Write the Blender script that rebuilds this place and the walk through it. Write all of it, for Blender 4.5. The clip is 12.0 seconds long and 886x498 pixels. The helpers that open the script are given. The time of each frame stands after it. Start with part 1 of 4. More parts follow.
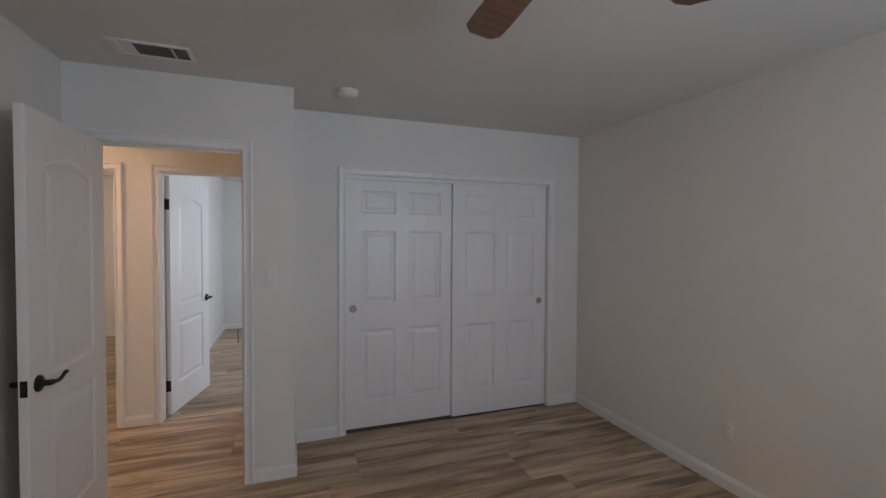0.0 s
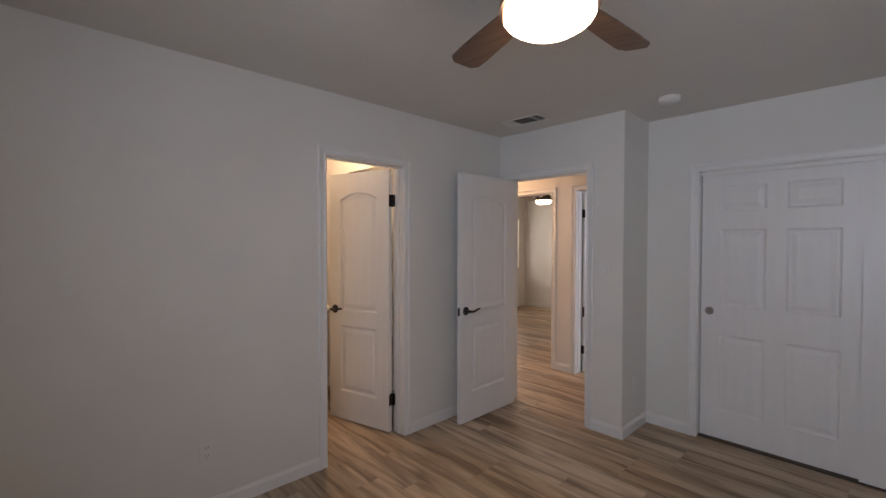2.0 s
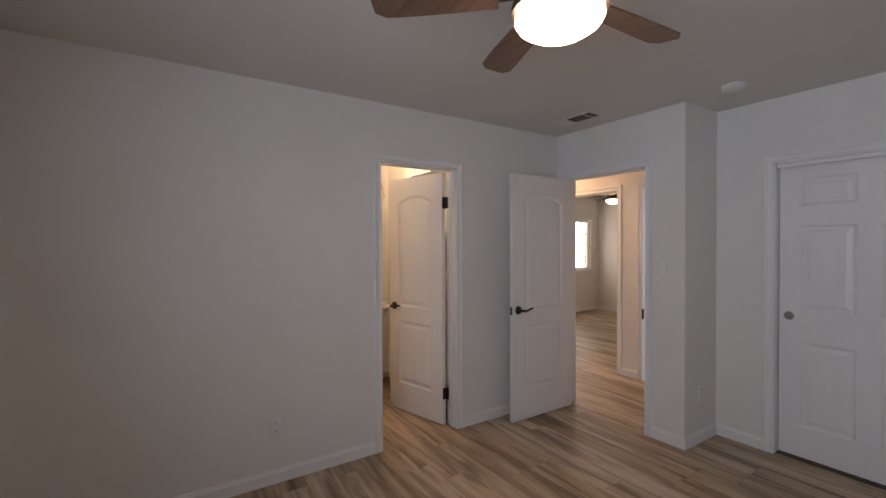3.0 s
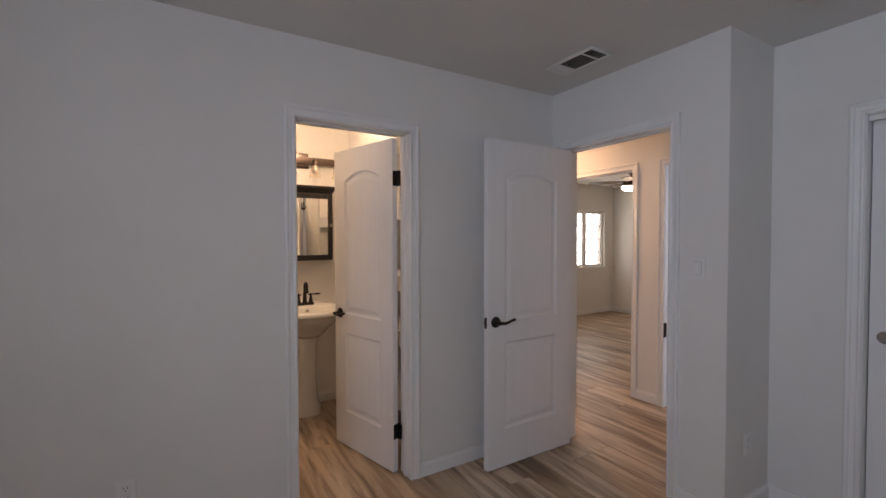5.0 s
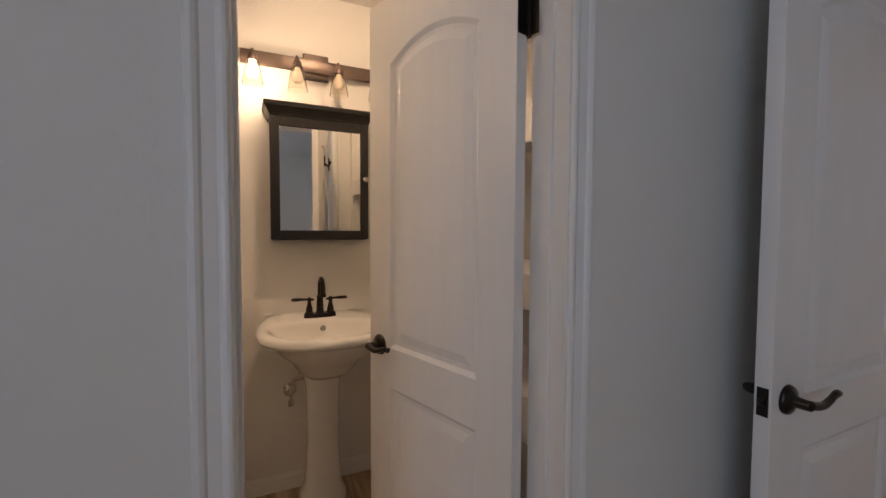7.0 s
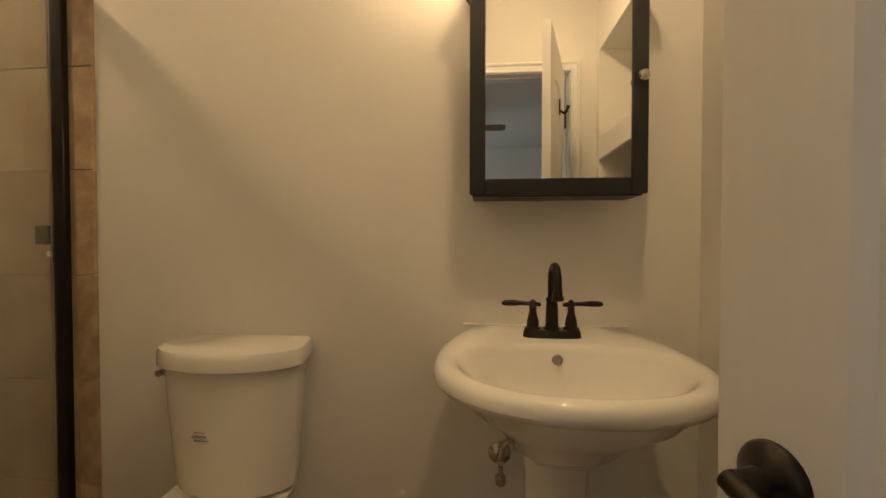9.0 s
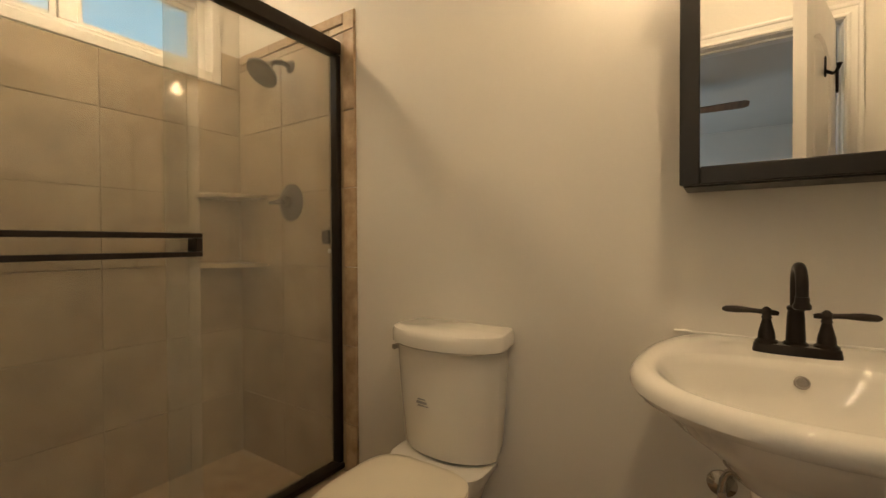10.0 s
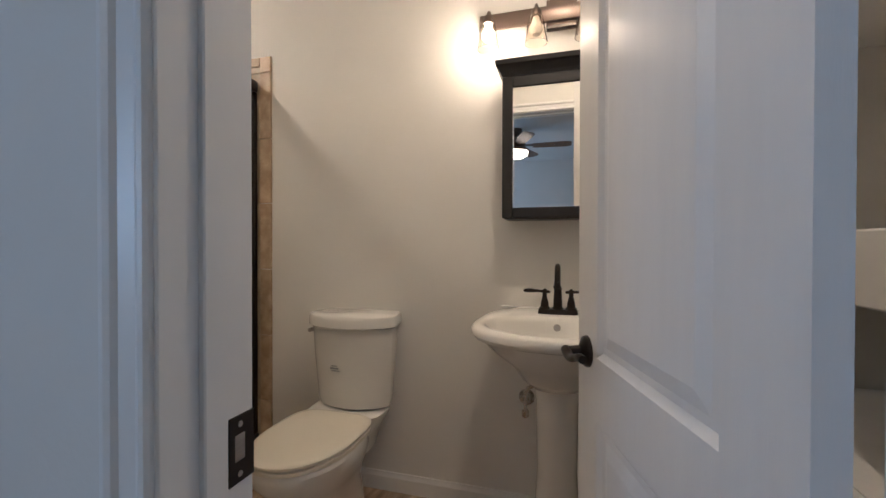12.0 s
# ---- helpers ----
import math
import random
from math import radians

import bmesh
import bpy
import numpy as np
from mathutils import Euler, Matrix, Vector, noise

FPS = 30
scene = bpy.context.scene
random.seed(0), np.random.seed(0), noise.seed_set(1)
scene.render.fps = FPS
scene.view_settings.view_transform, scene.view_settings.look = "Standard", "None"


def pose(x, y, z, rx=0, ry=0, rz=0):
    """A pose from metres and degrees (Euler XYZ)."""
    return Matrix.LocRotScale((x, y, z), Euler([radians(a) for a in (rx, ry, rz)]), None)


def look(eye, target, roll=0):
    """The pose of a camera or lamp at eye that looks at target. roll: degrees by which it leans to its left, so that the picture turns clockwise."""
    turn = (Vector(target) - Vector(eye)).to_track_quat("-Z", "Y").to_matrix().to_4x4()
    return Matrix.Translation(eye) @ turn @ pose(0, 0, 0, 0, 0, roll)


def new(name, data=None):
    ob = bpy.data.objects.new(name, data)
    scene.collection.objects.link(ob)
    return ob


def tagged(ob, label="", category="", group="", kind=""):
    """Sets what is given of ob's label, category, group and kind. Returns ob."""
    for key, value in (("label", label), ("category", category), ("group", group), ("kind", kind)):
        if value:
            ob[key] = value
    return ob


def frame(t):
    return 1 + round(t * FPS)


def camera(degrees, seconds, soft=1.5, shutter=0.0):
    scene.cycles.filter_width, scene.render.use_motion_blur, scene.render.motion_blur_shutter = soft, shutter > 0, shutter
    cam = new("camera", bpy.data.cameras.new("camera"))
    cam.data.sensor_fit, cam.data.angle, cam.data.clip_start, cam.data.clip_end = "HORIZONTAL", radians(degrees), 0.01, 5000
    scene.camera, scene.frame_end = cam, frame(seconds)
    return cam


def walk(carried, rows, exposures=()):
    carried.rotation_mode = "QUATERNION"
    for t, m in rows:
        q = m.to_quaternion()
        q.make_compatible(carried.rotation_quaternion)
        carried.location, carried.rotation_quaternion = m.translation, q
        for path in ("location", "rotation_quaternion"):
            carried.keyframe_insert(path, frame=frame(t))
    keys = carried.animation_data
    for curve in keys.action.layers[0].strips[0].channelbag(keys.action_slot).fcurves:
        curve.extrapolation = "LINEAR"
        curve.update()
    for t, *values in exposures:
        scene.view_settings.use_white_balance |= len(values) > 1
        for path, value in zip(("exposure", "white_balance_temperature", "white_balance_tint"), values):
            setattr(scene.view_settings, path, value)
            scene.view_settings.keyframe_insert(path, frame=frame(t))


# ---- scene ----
cam = camera(92.9, 12.0)
PATH = [
    (0, (-0.132, 0.019, 1.508), (0.535, 1.904, 1.459), 0.3),
    (0.5, (0.17, -0.214, 1.508), (0.244, 1.784, 1.459), 0.0),
    (1, (0.443, -0.296, 1.491), (-0.075, 1.635, 1.448), -0.1),
    (1.5, (0.783, -0.305, 1.472), (-0.285, 1.386, 1.436), -0.2),
    (2, (1.209, -0.296, 1.481), (-0.241, 1.081, 1.44), 0.1),
    (2.5, (1.414, -0.277, 1.476), (-0.184, 0.925, 1.443), 0.0),
    (4.3, (1.41, 0.272, 1.413), (-0.344, 1.234, 1.386), -0.6),
    (4.5, (1.284, 0.389, 1.413), (-0.454, 1.378, 1.379), 0.2),
    (5, (0.913, 0.578, 1.419), (-0.803, 1.605, 1.372), -0.1),
    (5.5, (0.505, 0.654, 1.375), (-1.225, 1.658, 1.342), 0.2),
    (6, (0.157, 0.738, 1.39), (-1.603, 1.685, 1.334), 0.1),
    (6.5, (-0.264, 0.872, 1.339), (-2.03, 1.809, 1.281), 0.2),
    (6.7, (-0.393, 0.943, 1.328), (-2.17, 1.857, 1.252), 0.3),
    (8.3, (-1.415, 1.305, 1.083), (-3.38, 1.68, 1.095), 0.2),
    (8.5, (-1.467, 1.284, 1.092), (-3.451, 1.536, 1.1), 0.2),
    (9, (-1.535, 1.192, 1.129), (-3.527, 1.016, 1.087), 0.0),
    (9.5, (-1.541, 1.176, 1.119), (-3.424, 0.503, 1.079), -0.2),
    (10, (-1.502, 1.245, 1.115), (-3.172, 0.145, 1.088), -0.3),
    (10.5, (-1.445, 1.307, 1.114), (-3.074, 0.147, 1.089), -0.3),
    (11, (-1.374, 1.353, 1.114), (-3.019, 0.241, 1.091), -0.1),
    (11.5, (-1.217, 1.394, 1.14), (-2.984, 0.459, 1.108), -0.1),
    (12, (-0.978, 1.418, 1.142), (-2.894, 0.845, 1.122), 0.1),
]
walk(cam, [(t, look(eye, target, roll)) for t, eye, target, roll in PATH],
     [(0, -0.05, 6950, 21), (2.7, 0.02, 7050, 25), (4.5, 0.02, 6850, 25), (6.0, -0.08, 6450, 24), (6.7, -0.15, 6450, 23), (8.5, -0.34, 7600, 10), (9.5, -0.16, 7300, 9), (10.5, 0.05, 6800, 10), (11.3, -0.02, 6550, 14), (12, -0.03, 5250, 13)])

# ---- light ----
world = bpy.data.worlds.new("sky")
scene.world = world
world.use_nodes = True
wn = world.node_tree
sky = wn.nodes.new("ShaderNodeTexSky")
sky.sky_type = "NISHITA"
sky.sun_disc = False
sky.sun_elevation, sky.sun_rotation = radians(50), radians(20)
wn.links.new(sky.outputs[0], wn.nodes["Background"].inputs[0])
wn.nodes["Background"].inputs[1].default_value = 0.1
sun_data = bpy.data.lights.new("sun", "SUN")
sun_data.energy, sun_data.angle, sun_data.color = 5.0, radians(0.5), (1.0, 0.95, 0.88)
sun = new("sun", sun_data)
sun.matrix_world = look((0, 0, 0), (-0.22, -0.6, -0.77))


def window_light(name, m, w, h, watts, color, spread=180):
    """An area lamp that stands in for sky light, as from a window."""
    d = bpy.data.lights.new(name, "AREA")
    d.shape, d.size, d.size_y, d.energy, d.color = "RECTANGLE", w, h, watts, color
    d.spread = radians(spread)
    ob = new(name, d)
    ob.matrix_world = m
    return ob


window_light("bedroom_sky", look((1.5, -1.09, 1.5), (0.1, 2.9, 2.3)), 1.15, 1.0, 17.5, (0.57, 0.79, 1.0), 130)
# Blue fill lamp added inside the second room, which has no window built.
window_light("second_room_fill", look((1.35, 5.6, 1.5), (-2, 5.2, 1.2)), 1.2, 1.1, 40, (0.66, 0.83, 1.0))
# Cyan lamp added outside the frosted pane to brighten it.
window_light("bath_sky", look((-2.095, -1.05, 2.147), (-2.095, 0, 2.0)), 1.05, 0.36, 0.9, (0.42, 0.80, 1.0))
# Lamp added behind the far window; its yellow tint warms the walls.
window_light("far_room_sky", look((-4.66, 6.97, 1.415), (0, 6.97, 1.415)), 1.02, 1.07, 16, (1.0, 0.98, 0.84))


# ---- materials ----
def material(name, color, rough=0.5, metal=0.0, second=None, scale=6.0, stretch=(1, 1, 1), bump=0.0, bump_scale=200.0, coat=0.0,
             wear=0.0, per_piece=0.0, detail=6.0):
    """A surface with broad variation between two colours, fine relief and uneven gloss."""
    m = bpy.data.materials.new(name)
    m.use_nodes = True
    nt = m.node_tree
    N, K = nt.nodes, nt.links
    b = N["Principled BSDF"]
    b.inputs["Roughness"].default_value, b.inputs["Metallic"].default_value = rough, metal
    b.inputs["Coat Weight"].default_value = coat
    tc = N.new("ShaderNodeTexCoord")
    mp = N.new("ShaderNodeMapping")
    mp.inputs["Scale"].default_value = stretch
    K.new(tc.outputs["Object"], mp.inputs[0])
    n1 = N.new("ShaderNodeTexNoise")
    n1.inputs["Scale"].default_value, n1.inputs["Detail"].default_value = scale, detail
    n1.inputs["Roughness"].default_value = 0.6
    K.new(mp.outputs[0], n1.inputs["Vector"])
    ramp = N.new("ShaderNodeValToRGB")
    ramp.color_ramp.elements[0].position, ramp.color_ramp.elements[1].position = 0.32, 0.68
    ramp.color_ramp.elements[0].color = (*(second or tuple(c * 0.94 for c in color)), 1)
    ramp.color_ramp.elements[1].color = (*color, 1)
    K.new(n1.outputs[0], ramp.inputs[0])
    out = ramp.outputs[0]
    if per_piece:
        oi = N.new("ShaderNodeObjectInfo")
        hsv = N.new("ShaderNodeHueSaturation")
        mr = N.new("ShaderNodeMapRange")
        mr.inputs[3].default_value, mr.inputs[4].default_value = 1 - per_piece, 1 + per_piece
        K.new(oi.outputs["Random"], mr.inputs[0])
        K.new(mr.outputs[0], hsv.inputs["Value"])
        K.new(out, hsv.inputs["Color"])
        out = hsv.outputs[0]
        add = N.new("ShaderNodeVectorMath")
        add.operation = "ADD"
        sc = N.new("ShaderNodeVectorMath")
        sc.operation = "SCALE"
        sc.inputs[0].default_value, sc.inputs["Scale"].default_value = (37, 17, 5), 1
        K.new(oi.outputs["Random"], sc.inputs["Scale"])
        K.new(tc.outputs["Object"], add.inputs[0])
        K.new(sc.outputs[0], add.inputs[1])
        K.new(add.outputs[0], mp.inputs[0])
    K.new(out, b.inputs["Base Color"])
    if wear:
        mr2 = N.new("ShaderNodeMapRange")
        mr2.inputs[3].default_value, mr2.inputs[4].default_value = max(0.02, rough - wear), min(1, rough + wear)
        K.new(n1.outputs[0], mr2.inputs[0])
        K.new(mr2.outputs[0], b.inputs["Roughness"])
    if bump:
        n2 = N.new("ShaderNodeTexNoise")
        n2.inputs["Scale"].default_value, n2.inputs["Detail"].default_value = bump_scale, 3
        K.new(mp.outputs[0], n2.inputs["Vector"])
        bp = N.new("ShaderNodeBump")
        bp.inputs["Strength"].default_value, bp.inputs["Distance"].default_value = bump, 0.002
        K.new(n2.outputs[0], bp.inputs["Height"])
        K.new(bp.outputs[0], b.inputs["Normal"])
    return m


def glow(name, color, strength):
    m = bpy.data.materials.new(name)
    m.use_nodes = True
    b = m.node_tree.nodes["Principled BSDF"]
    b.inputs["Base Color"].default_value = (0.8, 0.8, 0.8, 1)
    b.inputs["Emission Color"].default_value, b.inputs["Emission Strength"].default_value = (*color, 1), strength
    return m


def clear(name, rough=0.0, tint=(1, 1, 1), ior=1.45):
    m = bpy.data.materials.new(name)
    m.use_nodes = True
    b = m.node_tree.nodes["Principled BSDF"]
    b.inputs["Base Color"].default_value = (*tint, 1)
    b.inputs["Transmission Weight"].default_value, b.inputs["Roughness"].default_value, b.inputs["IOR"].default_value = 1, rough, ior
    return m


WALL = material("painted_wall", (0.77, 0.75, 0.71), 0.72, second=(0.74, 0.72, 0.68), scale=2.2, bump=0.22, bump_scale=90)
CEIL = material("painted_ceiling", (0.72, 0.70, 0.66), 0.85, second=(0.69, 0.67, 0.63), scale=1.6, bump=0.3, bump_scale=70)
TRIM = material("white_trim_paint", (0.82, 0.81, 0.79), 0.34, second=(0.79, 0.78, 0.76), scale=5, bump=0.05, bump_scale=60)
DOOR = material("white_door_paint", (0.82, 0.81, 0.80), 0.36, second=(0.79, 0.78, 0.77), scale=4, bump=0.09, bump_scale=90, stretch=(6, 6, 0.6))


def plank_wood(name):
    """Wood-look vinyl: soft broad streaks, fine grain, a few dark flecks; every plank has its own tone and figure."""
    m = bpy.data.materials.new(name)
    m.use_nodes = True
    N, K = m.node_tree.nodes, m.node_tree.links
    b = N["Principled BSDF"]
    tc, oi = N.new("ShaderNodeTexCoord"), N.new("ShaderNodeObjectInfo")
    sc, add = N.new("ShaderNodeVectorMath"), N.new("ShaderNodeVectorMath")
    sc.operation, sc.inputs[0].default_value = "SCALE", (37, 17, 5)
    K.new(oi.outputs["Random"], sc.inputs["Scale"])
    K.new(tc.outputs["Object"], add.inputs[0])
    K.new(sc.outputs[0], add.inputs[1])

    def noise(stretch, scale, detail, bend):
        mp, n = N.new("ShaderNodeMapping"), N.new("ShaderNodeTexNoise")
        mp.inputs["Scale"].default_value = stretch
        n.inputs["Scale"].default_value, n.inputs["Detail"].default_value = scale, detail
        n.inputs["Roughness"].default_value, n.inputs["Distortion"].default_value = 0.5, bend
        K.new(add.outputs[0], mp.inputs[0])
        K.new(mp.outputs[0], n.inputs["Vector"])
        return n.outputs[0]

    def ramp(value, stops):
        r = N.new("ShaderNodeValToRGB")
        els = r.color_ramp.elements
        while len(els) < len(stops):
            els.new(0.5)
        for e, (p, c) in zip(els, stops):
            e.position, e.color = p, (*c, 1)
        K.new(value, r.inputs[0])
        return r.outputs[0]

    def blend(kind, amount, one, two):
        x = N.new("ShaderNodeMixRGB")
        x.blend_type, x.inputs[0].default_value = kind, amount
        K.new(one, x.inputs[1])
        K.new(two, x.inputs[2])
        return x.outputs[0]

    broad = ramp(noise((0.9, 8, 1), 1.7, 3, 0.6), [(0.32, (0.20, 0.135, 0.085)), (0.44, (0.36, 0.255, 0.165)), (0.56, (0.52, 0.385, 0.26)), (0.70, (0.62, 0.475, 0.335))])
    grain = ramp(noise((2.0, 60, 1), 2.2, 4, 0.2), [(0.3, (0.80, 0.79, 0.78)), (0.7, (1.0, 1.0, 1.0))])
    fleck = ramp(noise((2.2, 34, 1), 1.6, 2, 0.4), [(0.27, (0.42, 0.38, 0.35)), (0.345, (1.0, 1.0, 1.0))])
    col = blend("MULTIPLY", 0.75, blend("MULTIPLY", 0.8, broad, grain), fleck)
    hsv, mr, sat = N.new("ShaderNodeHueSaturation"), N.new("ShaderNodeMapRange"), N.new("ShaderNodeMapRange")
    mr.inputs[3].default_value, mr.inputs[4].default_value = 0.84, 1.14
    sat.inputs[3].default_value, sat.inputs[4].default_value = 1.08, 0.86
    K.new(oi.outputs["Random"], mr.inputs[0])
    K.new(oi.outputs["Random"], sat.inputs[0])
    K.new(mr.outputs[0], hsv.inputs["Value"])
    K.new(sat.outputs[0], hsv.inputs["Saturation"])
    K.new(col, hsv.inputs["Color"])
    K.new(hsv.outputs[0], b.inputs["Base Color"])
    rough, bp = N.new("ShaderNodeMapRange"), N.new("ShaderNodeBump")
    fine = noise((2.0, 50, 1), 3.0, 3, 0.0)
    rough.inputs[3].default_value, rough.inputs[4].default_value = 0.34, 0.5
    bp.inputs["Strength"].default_value, bp.inputs["Distance"].default_value = 0.12, 0.001
    K.new(fine, rough.inputs[0])
    K.new(rough.outputs[0], b.inputs["Roughness"])
    K.new(fine, bp.inputs["Height"])
    K.new(bp.outputs[0], b.inputs["Normal"])
    return m


WOOD = plank_wood("vinyl_plank")
GAP = material("dark_joint", (0.10, 0.075, 0.055), 0.8)
BRONZE = material("oil_rubbed_bronze", (0.034, 0.027, 0.023), 0.3, 0.7, second=(0.027, 0.021, 0.018), scale=9, wear=0.02)
BLACK = material("black_frame_paint", (0.016, 0.014, 0.013), 0.38, second=(0.011, 0.010, 0.010), scale=20, wear=0.08)
BRUSHED = material("brushed_nickel", (0.42, 0.39, 0.36), 0.34, 0.9, second=(0.36, 0.33, 0.30), scale=20, stretch=(1, 1, 8))
FANBRONZE = material("brushed_fan_bronze", (0.16, 0.12, 0.10), 0.36, 0.85, scale=20)
BLADE = material("walnut_blade", (0.20, 0.12, 0.075), 0.5, second=(0.10, 0.06, 0.04), scale=3, stretch=(1, 12, 1), bump=0.05)
CHROME = material("worn_chrome", (0.6, 0.57, 0.53), 0.18, 1.0, second=(0.5, 0.47, 0.43), scale=40)
CERAMIC = material("glazed_ceramic", (0.80, 0.78, 0.73), 0.07, second=(0.78, 0.76, 0.71), scale=3, coat=0.4)
SEAT = material("bone_plastic", (0.78, 0.73, 0.62), 0.22, second=(0.76, 0.71, 0.60), scale=4)
TILE = material("travertine_tile", (0.46, 0.37, 0.26), 0.36, second=(0.27, 0.205, 0.135), scale=4.6, bump=0.12, bump_scale=35, wear=0.1, per_piece=0.035, detail=10)
TRIMTILE = material("travertine_edge", (0.50, 0.38, 0.25), 0.42, second=(0.30, 0.20, 0.12), scale=14, bump=0.25, bump_scale=45, per_piece=0.1, detail=10)
GROUT = material("sand_grout", (0.42, 0.34, 0.25), 0.9, bump=0.2, bump_scale=300)
PLATE = material("white_plastic", (0.80, 0.79, 0.76), 0.35)
# Near-black that paints the shade inside slots and vents.
SLOT_SHADE = material("slot_shade", (0.05, 0.05, 0.05), 0.6)
# Grey for the toilet's print and for the shade round the switch rocker.
PRINT_AND_GAP = material("grey_print_and_gap", (0.35, 0.35, 0.36), 0.5)
RED = material("red_cap", (0.35, 0.03, 0.03), 0.4)
CARPET = material("grey_carpet", (0.22, 0.20, 0.18), 0.95, second=(0.16, 0.145, 0.13), scale=60, bump=0.6, bump_scale=400)
# Tan of the added outdoor walls, meant to bounce orange light indoors.
BOUNCE_TAN = material("bounce_tan", (0.52, 0.36, 0.24), 0.9, second=(0.46, 0.31, 0.20), scale=4, bump=0.5, bump_scale=60)
# Ground colour is chosen blue-green so that its bounce tints the rooms cyan.
GROUND = material("cyan_bounce_ground", (0.36, 0.45, 0.45), 0.9, second=(0.30, 0.38, 0.38), scale=1.5, bump=0.3, bump_scale=40)
def filmed_glass(name, film):
    """Clear glass with a thin dried film on it: see-through, glossy by Fresnel, slightly milky."""
    m = bpy.data.materials.new(name)
    m.use_nodes = True
    N, K = m.node_tree.nodes, m.node_tree.links
    N.remove(N["Principled BSDF"])
    thru, gloss, milk = N.new("ShaderNodeBsdfTransparent"), N.new("ShaderNodeBsdfGlossy"), N.new("ShaderNodeBsdfDiffuse")
    thru.inputs[0].default_value = (0.96, 0.965, 0.95, 1)
    gloss.inputs["Roughness"].default_value = 0.02
    milk.inputs[0].default_value = (0.62, 0.60, 0.54, 1)
    lw, pw, fr, n, mr = N.new("ShaderNodeLayerWeight"), N.new("ShaderNodeMath"), N.new("ShaderNodeMapRange"), N.new("ShaderNodeTexNoise"), N.new("ShaderNodeMapRange")
    n.inputs["Scale"].default_value, n.inputs["Detail"].default_value = 3.0, 5
    mr.inputs[3].default_value, mr.inputs[4].default_value = film * 0.6, film * 1.4
    pw.operation, pw.inputs[1].default_value = "POWER", 4.0
    fr.inputs[3].default_value, fr.inputs[4].default_value = 0.045, 0.9
    K.new(lw.outputs["Facing"], pw.inputs[0])
    K.new(pw.outputs[0], fr.inputs[0])
    K.new(n.outputs[0], mr.inputs[0])
    a, b = N.new("ShaderNodeMixShader"), N.new("ShaderNodeMixShader")
    K.new(fr.outputs[0], a.inputs[0])
    K.new(thru.outputs[0], a.inputs[1])
    K.new(gloss.outputs[0], a.inputs[2])
    K.new(mr.outputs[0], b.inputs[0])
    K.new(a.outputs[0], b.inputs[1])
    K.new(milk.outputs[0], b.inputs[2])
    K.new(b.outputs[0], N["Material Output"].inputs[0])
    return m


GLASS = filmed_glass("shower_glass", 0.15)
PANE = clear("window_pane")
FROST = clear("frosted_pane", 0.3, (0.82, 0.96, 0.98))
SHADE = clear("seeded_glass_shade", 0.12, (1.0, 0.95, 0.88), 1.3)
MIRROR = material("mirror_silver", (0.88, 0.88, 0.86), 0.01, 1.0, second=(0.88, 0.88, 0.86))
FANGLASS = glow("lit_opal_glass", (1.0, 0.76, 0.52), 20.0)
BULB = glow("lit_bulb", (1.0, 0.72, 0.44), 150.0)
DOME = glow("lit_dome", (1.0, 0.74, 0.46), 280.0)
HALLDOME = glow("lit_hall_dome", (1.0, 0.66, 0.38), 80.0)
OFFBULB = material("frosted_bulb", (0.75, 0.68, 0.58), 0.3)


# ---- mesh helpers ----
def box(bm, x0, y0, z0, x1, y1, z1, bevel=0.0, seg=1):
    r = bmesh.ops.create_cube(bm, size=1)
    for v in r["verts"]:
        v.co = Vector(((x0 + x1) / 2 + v.co.x * (x1 - x0), (y0 + y1) / 2 + v.co.y * (y1 - y0), (z0 + z1) / 2 + v.co.z * (z1 - z0)))
    if bevel:
        es = list({e for v in r["verts"] for e in v.link_edges})
        bmesh.ops.bevel(bm, geom=es, offset=bevel, segments=seg, affect="EDGES", profile=0.5)
    return bm


def boxes(*bs, bevel=0.0, seg=1):
    bm = bmesh.new()
    for b in bs:
        box(bm, *b, bevel=bevel, seg=seg)
    return bm


def rings(bm, loops, cap=True):
    """Skin closed loops of equal length one after another."""
    vs = [[bm.verts.new(p) for p in lp] for lp in loops]
    n = len(vs[0])
    for a, b in zip(vs, vs[1:]):
        for i in range(n):
            bm.faces.new((a[i], a[(i + 1) % n], b[(i + 1) % n], b[i]))
    if cap:
        bm.faces.new(vs[0][::-1])
        bm.faces.new(vs[-1])
    return bm


def lathe(profile, seg=28, bm=None, m=None):
    """Turn (radius, height) pairs about z."""
    bm = bm or bmesh.new()
    m = m or Matrix()
    loops = [[m @ Vector((max(r, 1e-4) * math.cos(2 * math.pi * i / seg), max(r, 1e-4) * math.sin(2 * math.pi * i / seg), z)) for i in range(seg)]
             for r, z in profile]
    return rings(bm, loops)


def tube(pts, radii, seg=12, bm=None):
    """A round bar along points, with a radius for each."""
    bm = bm or bmesh.new()
    pts = [Vector(p) for p in pts]
    if not isinstance(radii, (list, tuple)):
        radii = [radii] * len(pts)
    loops, side = [], None
    for i, p in enumerate(pts):
        d = (pts[min(i + 1, len(pts) - 1)] - pts[max(i - 1, 0)]).normalized()
        side = side or (Vector((0, 0, 1)) if abs(d.z) < 0.9 else Vector((1, 0, 0)))
        a = (side - d * side.dot(d)).normalized()
        b = d.cross(a)
        side = a
        loops.append([p + radii[i] * (a * math.cos(2 * math.pi * k / seg) + b * math.sin(2 * math.pi * k / seg)) for k in range(seg)])
    return rings(bm, loops)


